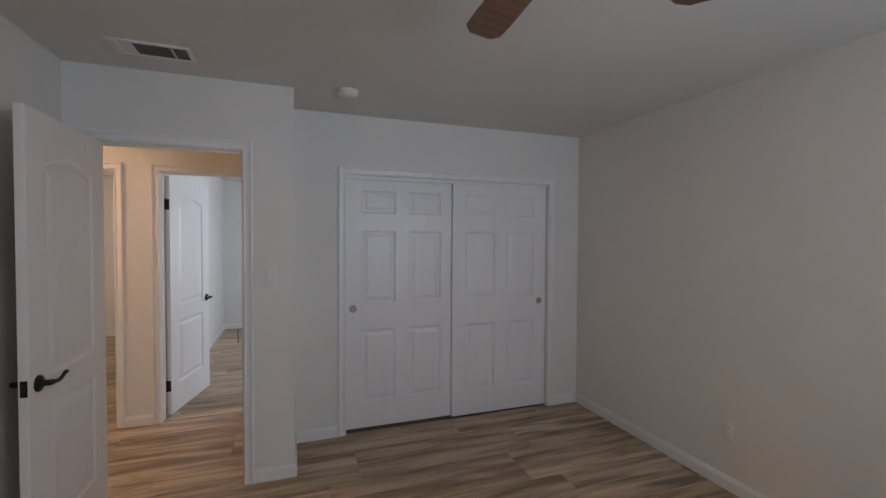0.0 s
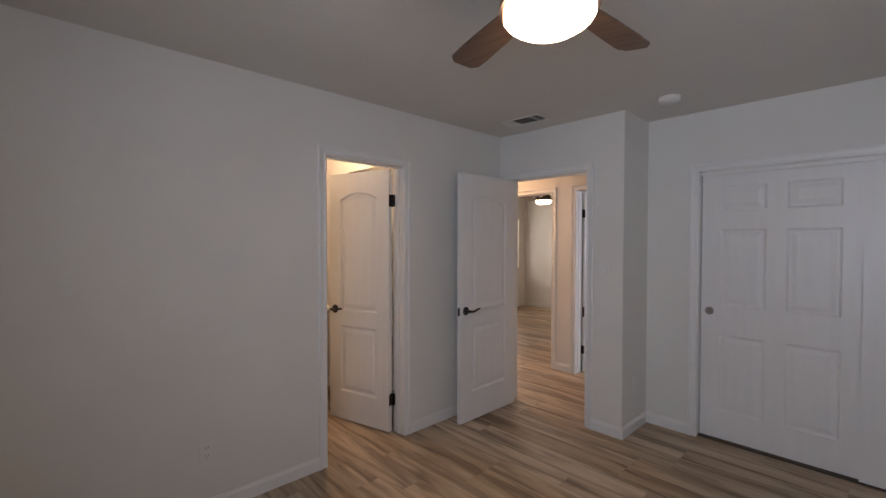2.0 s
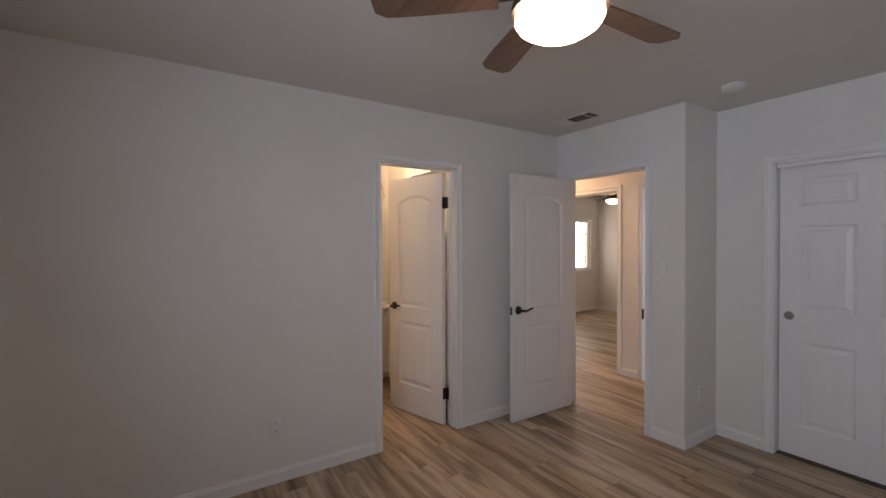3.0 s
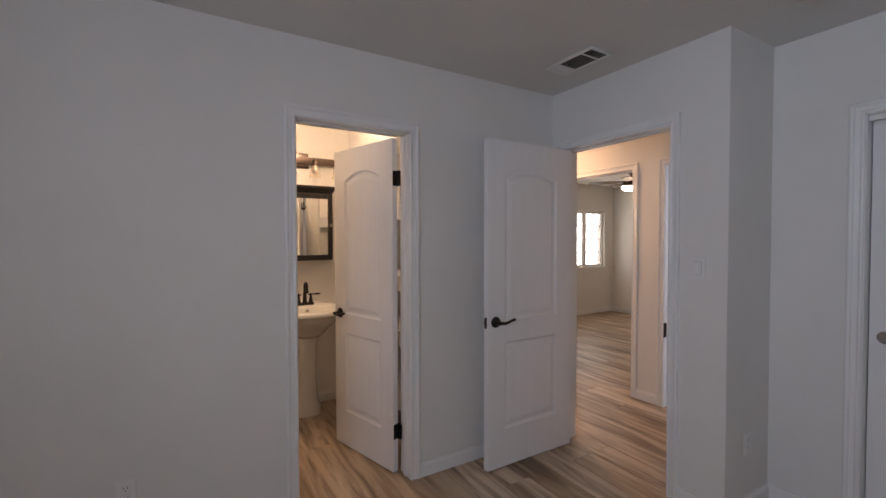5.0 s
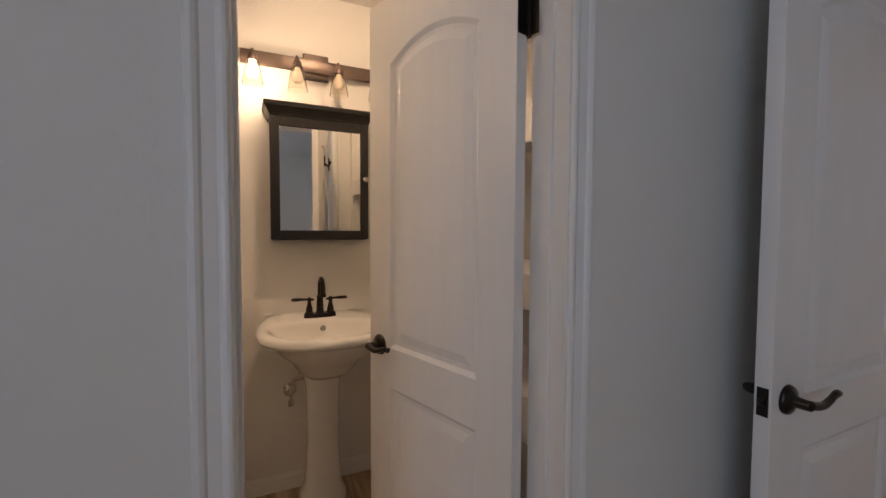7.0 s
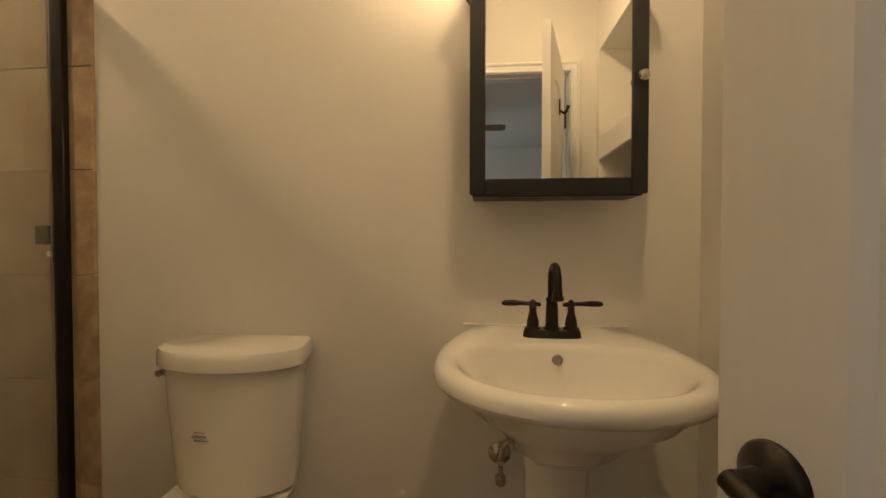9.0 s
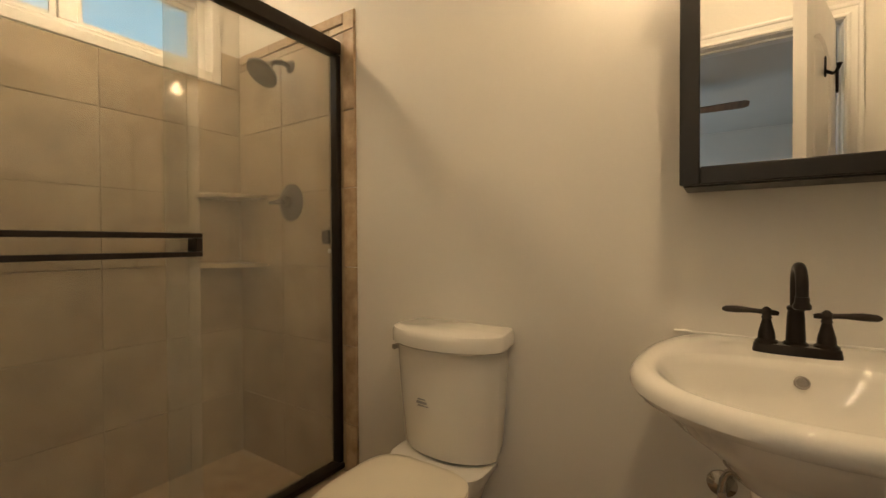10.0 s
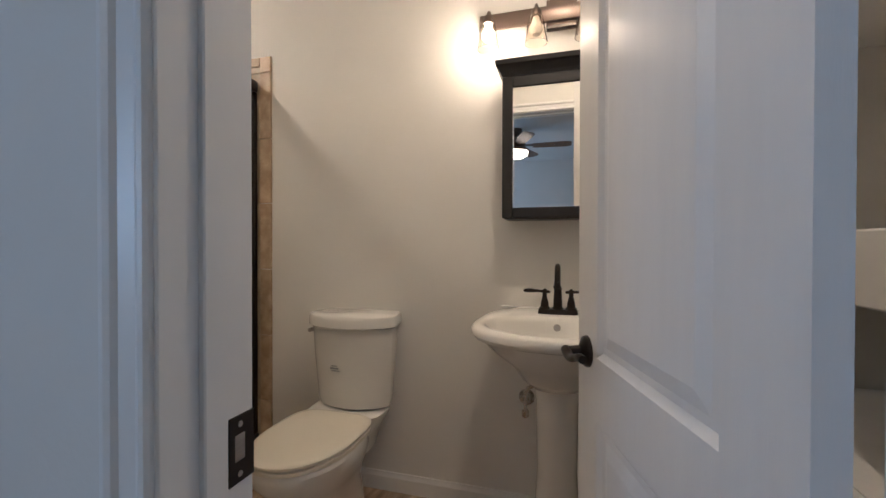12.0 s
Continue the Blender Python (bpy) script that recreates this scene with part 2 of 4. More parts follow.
def link(name, bm, mat, smooth=False):
    bmesh.ops.recalc_face_normals(bm, faces=bm.faces)
    me = bpy.data.meshes.new(name)
    bm.to_mesh(me)
    bm.free()
    me.materials.append(mat)
    if smooth:
        me.shade_smooth()
        me.set_sharp_from_angle(angle=radians(38))
    return new(name, me)


def part(name, bm, mat, parent, label="", smooth=True):
    ob = link(name, bm, mat, smooth)
    ob.parent = parent
    return tagged(ob, label)


def thing(name, m, label, category, group="", kind=""):
    ob = new(name)
    ob.matrix_world = m
    ob.empty_display_size = 0.1
    return tagged(ob, label, category, group, kind)


def structure(name, bm, mat, label="", category=""):
    return tagged(link(name, bm, mat), label, category, kind="structure")


# ---- plan ----
XL, XR, YD, YC, YB, H = -1.29, 2.338, 2.815, 3.27, -1.15, 2.44
JOG, T = -0.13, 0.12
HALL = 3.97
SINKX, BATHX = -2.78, XL - T
SHOWER, SHELF = -0.875, 1.81
DH = 2.03
DW = DH + 0.014
WX0, WX1, WZ0, WZ1 = 0.9, 2.1, 0.95, 2.06

structure("wall_west", boxes((XL - T, YB - 0.14, 0, XL, 1.024, H), (XL - T, 1.024, DW, XL, 1.681, H), (XL - T, 1.681, 0, XL, YD + T, H)), WALL,
          "off-white painted wall with a narrow doorway", "wall")
structure("wall_doorway", boxes((XL, YD, 0, -1.191, YD + T, H), (-1.191, YD, DW, -0.412, YD + T, H), (-0.412, YD, 0, JOG, YD + T, H),
          (JOG - 0.11, YD + T, 0, JOG, YC + 0.7, H)), WALL, "off-white painted wall with an open doorway", "wall")
structure("wall_closet", boxes((JOG, YC, 0, 0.226, YC + 0.1, H), (0.226, YC, 2.004, 2.03, YC + 0.1, H), (2.03, YC, 0, XR, YC + 0.1, H)), WALL,
          "off-white painted wall round a closet opening", "wall")
structure("wall_closet_back", boxes((JOG, YC + 0.7, 0, XR + 0.12, YC + 0.82, H)), WALL, "plain painted closet back wall", "wall")
structure("wall_east", boxes((XR, YB - 0.14, 0, XR + 0.12, YC + 0.7, H)), WALL, "plain off-white painted wall", "wall")
structure("wall_south", boxes((XL, YB - 0.14, 0, WX0, YB, H), (WX1, YB - 0.14, 0, XR, YB, H), (WX0, YB - 0.14, 0, WX1, YB, WZ0),
          (WX0, YB - 0.14, WZ1, WX1, YB, H)), WALL, "off-white painted wall with a wide window", "wall")
structure("wall_sink", boxes((SINKX - T, SHOWER - 0.25, 0, SINKX, 2.35, H)), WALL, "cream painted bathroom wall", "wall")
BX0, BX1, BZ0, BZ1 = -2.63, -1.56, 1.965, 2.33
structure("wall_shower_back", boxes((SINKX, SHOWER - 0.15, 0, BATHX, SHOWER, BZ0), (SINKX, SHOWER - 0.15, BZ0, BX0, SHOWER, H),
          (BX1, SHOWER - 0.15, BZ0, BATHX, SHOWER, H), (BX0, SHOWER - 0.15, BZ1, BX1, SHOWER, H)), WALL, "painted wall above the shower tiles", "wall")
NX0, NX1 = -2.30, -1.47
structure("wall_niche", boxes((SINKX, SHELF, 0, NX0, SHELF + 0.42, H), (NX1, SHELF, 0, BATHX, SHELF + 0.42, H), (NX0, SHELF, 2.12, NX1, SHELF + 0.42, H),
          (NX0, SHELF + 0.38, 0, NX1, SHELF + 0.42, 2.12)), WALL, "cream painted wall with a built-in shelf niche", "wall")
HX0, HX1 = -3.0, 0.0
structure("wall_hall_south", boxes((HX0, YD + T - 0.1, 0, XL - T, YD + T, H)), WALL, "cream hallway wall", "wall")
structure("wall_hall_north", boxes((HX0, HALL, 0, -2.204, HALL + T, H), (-2.204, HALL, DW, -1.441, HALL + T, H), (-1.441, HALL, 0, -1.160, HALL + T, H),
          (-1.160, HALL, DW, -0.372, HALL + T, H), (-0.372, HALL, 0, 1.5, HALL + T, H)), WALL, "cream hallway wall with two doorways", "wall")
structure("wall_hall_end", boxes((HX0 - T, YD + T - 0.1, 0, HX0, HALL, H)), WALL, "plain hallway end wall", "wall")
FX0, FX1, FY = -4.5, -1.32, 7.72
structure("wall_far_west", boxes((FX0 - T, HALL, 0, FX0, 6.46, H), (FX0 - T, 7.48, 0, FX0, FY + T, H), (FX0 - T, 6.46, 0, FX0, 7.48, 0.88),
          (FX0 - T, 6.46, 1.95, FX0, 7.48, H)), WALL, "cream wall with a white window", "wall")
structure("wall_far_north", boxes((FX0, FY, 0, -3.764, FY + T, H), (-3.764, FY, 1.974, -2.986, FY + T, H), (-2.986, FY, 0, 1.62, FY + T, H)), WALL, "cream painted wall", "wall")
structure("wall_far_south", boxes((FX0, HALL, 0, HX0 - T, HALL + T, H)), WALL, "cream painted wall", "wall")
structure("wall_between_rooms", boxes((FX1, HALL + T, 0, FX1 + 0.1, FY, H)), WALL, "painted partition wall", "wall")
structure("wall_second_east", boxes((1.5, HALL, 0, 1.62, FY, H)), WALL, "painted wall", "wall")
structure("ceiling", boxes((FX0 - T, YB - 0.14, H, XR + 0.12, FY + T, H + 0.1)), CEIL, "flat off-white painted ceiling", "ceiling")
structure("closet_floor", boxes((JOG, YC + 0.02, -0.05, XR, YC + 0.7, 0.0)), CARPET, "plain closet floor", "floor")


def baseboard(x0, y0, x1, y1, nx, ny, h=0.085):
    """A run along a wall face, nx, ny pointing into the room."""
    bm = bmesh.new()
    t = 0.013
    a, b = Vector((x0, y0, 0)), Vector((x1, y1, 0))
    n = Vector((nx, ny, 0))
    prof = [(0.0, 0.0), (t, 0.0), (t, h - 0.022), (t * 0.62, h - 0.01), (t * 0.45, h), (0.0, h)]
    rings(bm, [[p + n * u + Vector((0, 0, z)) for u, z in prof] for p in (a, b)])
    return structure("baseboard", bm, TRIM, "white painted wooden baseboard", "baseboard")


for run in ((XL, YB, XL, 0.978, 1, 0), (XL, 1.727, XL, YD, 1, 0), (XL, YD, -1.2, YD, 0, -1), (-0.366, YD, JOG, YD, 0, -1), (JOG, YD - 0.013, JOG, YC, 1, 0),
            (JOG, YC, 0.18, YC, 0, -1), (2.076, YC, XR, YC, 0, -1), (XR, YB, XR, YC, -1, 0), (XL, YB, XR, YB, 0, 1),
            (SINKX, -0.03, SINKX, SHELF, 1, 0), (SINKX, SHELF, NX0, SHELF, 0, -1), (BATHX, -0.03, BATHX, 0.978, -1, 0),
            (-1.395, HALL, -1.206, HALL, 0, -1), (HX0, HALL, -2.25, HALL, 0, -1), (FX0, HALL + T, FX0, FY, 1, 0), (FX0, FY, -3.81, FY, 0, -1),
            (-2.94, FY, FX1, FY, 0, -1), (FX1, HALL + T, FX1, FY, -1, 0), (FX1 + 0.1, HALL + T, FX1 + 0.1, FY, 1, 0), (FX1 + 0.1, FY, 1.5, FY, 0, -1)):
    baseboard(*run)


# ---- door frames ----
CASING = ((0.0, 0.0), (0.0, 0.008), (0.003, 0.012), (0.008, 0.013), (0.013, 0.011), (0.017, 0.0085), (0.036, 0.011), (0.040, 0.016), (0.046, 0.0185), (0.053, 0.0175), (0.056, 0.014), (0.056, 0.0))


def casing_side(u, h, v, out, way):
    """Moulded upright from the floor to a mitred top; way: which side of the opening it leads to."""
    lo = [Vector((u + way * d, v + out * t, 0)) for d, t in CASING]
    hi = [Vector((u + way * d, v + out * t, h + d)) for d, t in CASING]
    return rings(bmesh.new(), [lo, hi])


def casing_head(u0, u1, h, v, out):
    return rings(bmesh.new(), [[Vector((u0 - d, v + out * t, h + d)) for d, t in CASING], [Vector((u1 + d, v + out * t, h + d)) for d, t in CASING]])


def door_frame(name, m, w, h, depth, label, sides=(-1, 1), cw=0.06, stop=None):
    """Jambs, stop and casing of an opening: u 0..w, v 0..depth."""
    f = thing(name, m, label, "door frame", kind="structure")
    for u0, u1 in ((-0.014, 0.0), (w, w + 0.014)):
        part("jamb", boxes((u0, -0.003, 0, u1, depth + 0.003, h), bevel=0.002), TRIM, f)
    part("head_jamb", boxes((0, -0.003, h, w, depth + 0.003, h + 0.014), bevel=0.002), TRIM, f)
    if stop is not None:
        part("door_stop", boxes((-0.002, stop, 0, 0.008, stop + 0.032, h + 0.002), (w - 0.008, stop, 0, w + 0.002, stop + 0.032, h + 0.002),
                                (0.0095, stop + 0.001, h - 0.008, w - 0.0095, stop + 0.031, h + 0.002), bevel=0.002), TRIM, f)
    for s in sides:
        v = 0.0 if s < 0 else depth
        part("casing", casing_side(-0.004, h + 0.004, v, s, -1), TRIM, f, smooth=False)
        part("casing", casing_side(w + 0.004, h + 0.004, v, s, 1), TRIM, f, smooth=False)
        part("head_casing", casing_head(-0.004, w + 0.004, h + 0.004, v, s), TRIM, f, smooth=False)
    return f


# wall frames run along +y with depth towards -x when turned by 90 degrees
bath_frame = door_frame("door_frame_1", pose(XL, 1.038, 0, 0, 0, 90), 0.629, DH, T, "white moulded wooden frame round the bathroom doorway", stop=0.045)
bed_frame = door_frame("door_frame_2", pose(-1.177, YD, 0), 0.751, DH, T, "white moulded wooden frame round the bedroom doorway", stop=0.05)
hall_frame = door_frame("door_frame_3", pose(-2.19, HALL, 0), 0.735, DH, T, "white moulded wooden frame of the far bedroom doorway", stop=0.04)
second_frame = door_frame("door_frame_4", pose(-1.146, HALL, 0), 0.76, DH, T, "white moulded wooden frame of a hallway doorway", stop=0.04)
far_frame = door_frame("door_frame_5", pose(-3.75, FY, 0), 0.75, 1.96, T, "white frame round a closed closet door", sides=(-1,))
closet_frame = door_frame("closet_frame", pose(0.24, YC, 0), 1.776, 1.99, 0.1, "white wooden frame of the sliding closet", sides=(-1,), cw=0.062)
part("track_fascia", boxes((0.0, 0.018, 1.962, 1.776, 0.030, 1.99), bevel=0.002), TRIM, closet_frame)
part("floor_track", boxes((0.0, 0.03, 0.0, 1.776, 0.092, 0.006)), GAP, closet_frame, "dark floor track")
strike = part("strike_plate", boxes((-0.0015, 0.085, 0.855, 0.0015, 0.126, 0.937), bevel=0.001), BRONZE, bath_frame, "dark bronze strike plate")
part("latch_hole", boxes((0.0, 0.094, 0.882, 0.0022, 0.110, 0.914), bevel=0.0008), BRUSHED, strike, "bright worn latch opening")
for z in (0.866, 0.926):
    part("screw", lathe([(0.0, 0.0), (0.004, 0.0), (0.0035, 0.0025), (0.0, 0.003)], 12, m=pose(0.0, 0.102, z, 0, 90)), BRUSHED, strike)
part("strike_plate", boxes((0.7215, 0.006, 0.87, 0.7245, 0.034, 0.95), bevel=0.001), BRONZE, bed_frame, "dark bronze strike plate")


# ---- doors ----
def offset(poly, d):
    """Inset of a convex outline that runs counterclockwise."""
    n, out = len(poly), []
    for i in range(n):
        p0, p1, p2 = Vector(poly[i - 1]), Vector(poly[i]), Vector(poly[(i + 1) % n])
        a, b = (p1 - p0).normalized(), (p2 - p1).normalized()
        na, nb = Vector((-a.y, a.x)), Vector((-b.y, b.x))
        k = na + nb
        out.append(p1 + k * (d / max(0.3, k.dot(na))))
    return out


def outline(u0, z0, u1, z1, arch):
    pts = [(u0, z0), (u1, z0)]
    if not arch:
        return pts + [(u1, z1), (u0, z1)]
    n = 12
    return pts + [(u1 + (u0 - u1) * i / n, z1 - arch * (2 * i / n - 1) ** 2) for i in range(n + 1)]


def door_leaf(leaf, w, h, thick, cols, rows):
    """cols: (u0, u1) of panels; rows: (z0, z1, arch)."""
    us = sorted({0.0, w, *(u for c in cols for u in c)})
    zs = sorted({0.0, h, *(z for r in rows for z in r[:2])})
    bm = bmesh.new()
    for s in (-1, 1):
        y = s * thick / 2
        for u0, u1 in zip(us, us[1:]):
            for z0, z1 in zip(zs, zs[1:]):
                hit = [r for r in rows if r[0] <= z0 < r[1]] if any(c[0] <= u0 < c[1] for c in cols) else []
                if not hit:
                    bm.faces.new([bm.verts.new((u, y, z)) for u, z in ((u0, z0), (u1, z0), (u1, z1), (u0, z1))])
                elif hit[0][2]:
                    top = outline(u0, hit[0][0], u1, z1, hit[0][2])[2:]
                    for a, b in zip(top, top[1:]):
                        bm.faces.new([bm.verts.new((u, y, z)) for u, z in (a, (a[0], z1 + 1e-4), (b[0], z1 + 1e-4), b)])
    for a, b in (((0, 0), (w, 0)), ((w, 0), (w, h)), ((w, h), (0, h)), ((0, h), (0, 0))):
        bm.faces.new([bm.verts.new(p) for p in ((a[0], -thick / 2, a[1]), (b[0], -thick / 2, b[1]), (b[0], thick / 2, b[1]), (a[0], thick / 2, a[1]))])
    bmesh.ops.remove_doubles(bm, verts=bm.verts, dist=1e-5)
    part("stiles_and_rails", bm, DOOR, leaf, smooth=False)
    for c in cols:
        for r in rows:
            base = outline(c[0], r[0], c[1], r[1], r[2])
            for s in (-1, 1):
                pb = bmesh.new()
                loops = []
                for d, depth in ((0.0, 0.0), (0.006, 0.004), (0.013, 0.009), (0.026, 0.009), (0.052, 0.0025)):
                    loops.append([Vector((p[0], s * (thick / 2 - depth), p[1])) for p in offset(base, d)])
                vs = [[pb.verts.new(p) for p in lp] for lp in loops]
                for a, b in zip(vs, vs[1:]):
                    for i in range(len(a)):
                        pb.faces.new((a[i], a[(i + 1) % len(a)], b[(i + 1) % len(b)], b[i]))
                pb.faces.new(vs[-1])
                part("panel", pb, DOOR, leaf, smooth=False)


def lever(leaf, u, z, thick, towards, sides=(-1, 1)):
    """Bronze wave lever with a round rose on both faces."""
    for s in sides:
        y = s * thick / 2
        turn = Matrix.Translation((u, y, z)) @ pose(0, 0, 0, -90 * s)
        hd = part("door_handle", lathe([(0.034, -0.001), (0.034, 0.004), (0.031, 0.009), (0.022, 0.013), (0.013, 0.018), (0.011, 0.048), (0.0, 0.048)], 26, m=turn),
                  BRONZE, leaf, "dark bronze lever handle")
        pts, rad = [], []
        for i in range(15):
            f = i / 14
            pts.append((u + towards * (-0.004 + 0.118 * f), y + s * (0.046 + 0.004 * math.sin(f * 3)), z + 0.003 - 0.010 * math.sin(f * 5.2) * (0.4 + 0.6 * f)))
            rad.append(0.0105 - 0.004 * f if i < 12 else 0.0085)
        part("lever", tube(pts, rad, 12), BRONZE, hd)


def hinge(leaf, z, thick, pin):
    """Leaf plate on the door's edge, knuckle at the pin's face, and the plate on the jamb."""
    y = pin * (thick / 2 + 0.003)
    bm = boxes((-0.002, -thick / 2 + 0.002, z - 0.045, 0.001, thick / 2 - 0.002, z + 0.045), (-0.030, y - 0.0015, z - 0.045, -0.002, y + 0.0015, z + 0.045))
    tube([(-0.004, y, z - 0.048), (-0.004, y, z + 0.048)], 0.0062, 10, bm)
    part("hinge", bm, BRONZE, leaf, "dark bronze butt hinge")


def arched_door(name, m, w, label, towards=-1, pin=-1, plate=None):
    """Two-panel arched leaf, hinged at u = 0; pin: the face that carries the knuckles."""
    d = thing(name, m, label, "door", kind="structure")
    t, h = 0.035, 2.012
    door_leaf(d, w, h, t, [(0.19 * w, 0.81 * w)], [(0.235, 0.775, 0), (0.905, 1.855, 0.055)])
    lever(d, w - 0.062, 0.905, t, towards)
    part("latch_plate", boxes((w - 0.001, -0.012, 0.87, w + 0.0015, 0.012, 0.935), bevel=0.0005), plate or BRONZE, d, "metal latch plate")
    part("latch_bolt", boxes((w + 0.001, -0.006, 0.896, w + 0.010, 0.006, 0.914), bevel=0.002), BRONZE, d)
    for z in (0.245, 1.775):
        hinge(d, z, t, pin)
    return d


bath_door = arched_door("door_1", pose(BATHX + 0.008, 1.627, 0.008, 0, 0, 180 + 15.8), 0.622, "white two-panel arched door ajar into the bathroom")
bed_door = arched_door("door_2", pose(-1.128, YD - 0.004, 0.008, 0, 0, -90), 0.712, "white two-panel arched bedroom door standing open")
second_door = arched_door("door_3", pose(-1.126, HALL + T + 0.012, 0.008, 0, 0, 77), 0.735, "white two-panel arched door standing open in daylight", pin=1, plate=BRUSHED)
# the coat hook on the bathroom door
hook = part("coat_hook", boxes((0.287, -0.025, 1.715, 0.305, -0.0185, 1.79), bevel=0.004, seg=2), BRONZE, bath_door, "dark bronze coat hook")
hook_pts = [(0.296, -0.024, 1.735), (0.296, -0.042, 1.722), (0.296, -0.052, 1.728), (0.296, -0.058, 1.742), (0.296, -0.060, 1.755)]
part("prong", tube(hook_pts, [0.006, 0.006, 0.006, 0.006, 0.009], 10), BRONZE, hook)


def closet_leaf(name, m, w, knob_u, label):
    d = thing(name, m, label, "closet door", "sliding closet doors", "structure")
    door_leaf(d, w, 1.955, 0.03, [(0.118, w / 2 - 0.055), (w / 2 + 0.055, w - 0.118)], [(0.205, 0.775, 0), (0.985, 1.555, 0), (1.69, 1.87, 0)])
    cup = lathe([(0.029, 0.0), (0.029, 0.003), (0.026, 0.0045), (0.023, 0.003), (0.021, -0.004), (0.0, -0.004)], 26, m=Matrix.Translation((knob_u, -0.0155, 0.945)) @ pose(0, 0, 0, 90))
    part("finger_pull", cup, BRUSHED, d, "round brushed nickel finger pull")
    return d


closet_leaf("closet_door_1", pose(0.245, YC + 0.076, 0.012), 0.895, 0.055, "white six-panel sliding closet door on the back track")
closet_leaf("closet_door_2", pose(1.114, YC + 0.043, 0.012), 0.898, 0.83, "white six-panel sliding closet door on the front track")
far_door = thing("door_4", pose(-3.735, FY + 0.03, 0.01), "closed white six-panel door in the far bedroom", "door", kind="structure")
door_leaf(far_door, 0.72, 1.93, 0.035, [(0.1, 0.33), (0.39, 0.62)], [(0.2, 0.76, 0), (0.97, 1.53, 0), (1.67, 1.84, 0)])
part("knob", lathe([(0.025, 0), (0.025, 0.006), (0.011, 0.012), (0.011, 0.03), (0.026, 0.042), (0.024, 0.06), (0, 0.064)], 18, m=Matrix.Translation((0.07, -0.018, 0.9)) @ pose(0, 0, 0, 90)), BRUSHED, far_door)


def threshold(x0, x1, y):
    structure("threshold", boxes((x0, y - 0.018, 0.0, x1, y + 0.018, 0.004), bevel=0.0015), WOOD, "low wood-look floor transition strip", "threshold")


threshold(-1.149, -0.426, YD + 0.05)
threshold(-1.146, -0.386, HALL + 0.05)

# ---- windows ----
def window(name, m, w, h, depth, label, pane_mat, grid=(0, 0), frame=0.045, casing=0.0):
    """Two-light slider, u 0..w, v 0..depth from the room's face outwards, z 0..h."""
    win = thing(name, m, label, "window", kind="structure")
    part("window_frame", boxes((0, depth * 0.35, 0, frame, depth * 0.85, h), (w - frame, depth * 0.35, 0, w, depth * 0.85, h),
                               (frame, depth * 0.35, 0, w - frame, depth * 0.85, frame), (frame, depth * 0.35, h - frame, w - frame, depth * 0.85, h),
                               (w / 2 - 0.03, depth * 0.35, frame, w / 2 + 0.03, depth * 0.85, h - frame), bevel=0.003), TRIM, win)
    part("window_sill", boxes((0, -0.012, -0.02, w, depth * 0.35, 0.004), bevel=0.004), TRIM, win)
    for u0, u1 in ((frame, w / 2 - 0.03), (w / 2 + 0.03, w - frame)):
        sh = part("sash", boxes((u0, depth * 0.5, frame, u0 + 0.022, depth * 0.7, h - frame), (u1 - 0.022, depth * 0.5, frame, u1, depth * 0.7, h - frame),
                                (u0 + 0.022, depth * 0.5, frame, u1 - 0.022, depth * 0.7, frame + 0.022), (u0 + 0.022, depth * 0.5, h - frame - 0.022, u1 - 0.022, depth * 0.7, h - frame)), TRIM, win)
        pn = part("pane", boxes((u0 + 0.022, depth * 0.58, frame + 0.022, u1 - 0.022, depth * 0.58 + 0.004, h - frame - 0.022)), pane_mat, sh)
        pn.visible_shadow = False
        bars = bmesh.new()
        for i in range(1, grid[0]):
            x = u0 + (u1 - u0) * i / grid[0]
            box(bars, x - 0.011, depth * 0.55, frame + 0.022, x + 0.011, depth * 0.57, h - frame - 0.022)
        for i in range(1, grid[1]):
            z = frame + (h - 2 * frame) * i / grid[1]
            box(bars, u0 + 0.022, depth * 0.55, z - 0.011, u1 - 0.022, depth * 0.57, z + 0.011)
        if grid[0]:
            part("glazing_bars", bars, TRIM, sh)
        else:
            bars.free()
    if casing:
        c = casing
        part("casing", boxes((-c, -0.014, -c, 0, 0.0, h + c), (w, -0.014, -c, w + c, 0.0, h + c), (0, -0.014, -c, w, 0.0, 0), (0, -0.014, h, w, 0.0, h + c), bevel=0.004), TRIM, win)
    return win


window("window_1", pose(WX1, YB, WZ0, 0, 0, 180), WX1 - WX0, WZ1 - WZ0, 0.14, "white sliding bedroom window in daylight", PANE)
window("window_2", pose(BX1, SHOWER, BZ0, 0, 0, 180), BX1 - BX0, BZ1 - BZ0, 0.15, "white frosted slider window above the shower tiles", FROST, casing=0.045)
window("window_3", pose(FX0, 6.46, 0.88, 0, 0, 90), 1.02, 1.07, T, "white gridded sliding window in bright daylight", PANE, grid=(2, 4), frame=0.03)

# ---- outdoors: unseen, added to colour the light from outside ----
# Unseen ground, added for its cyan bounce.
structure("ground", boxes((-60, -60, -0.4, 60, 60, -0.2)), GROUND, "unseen blue-green ground added to tint bounced light", "ground")
# Two unseen walls, added to throw a warm bounce at the windows.
structure("bounce_wall_south", boxes((-14, -5.2, -0.2, 14, -5.0, 1.75)), BOUNCE_TAN, "unseen tan wall added outdoors to bounce warm light", "wall")
structure("bounce_wall_west", boxes((-9.2, -2, -0.2, -9.0, 14, 1.7)), BOUNCE_TAN, "unseen tan wall added outdoors to bounce warm light", "wall")


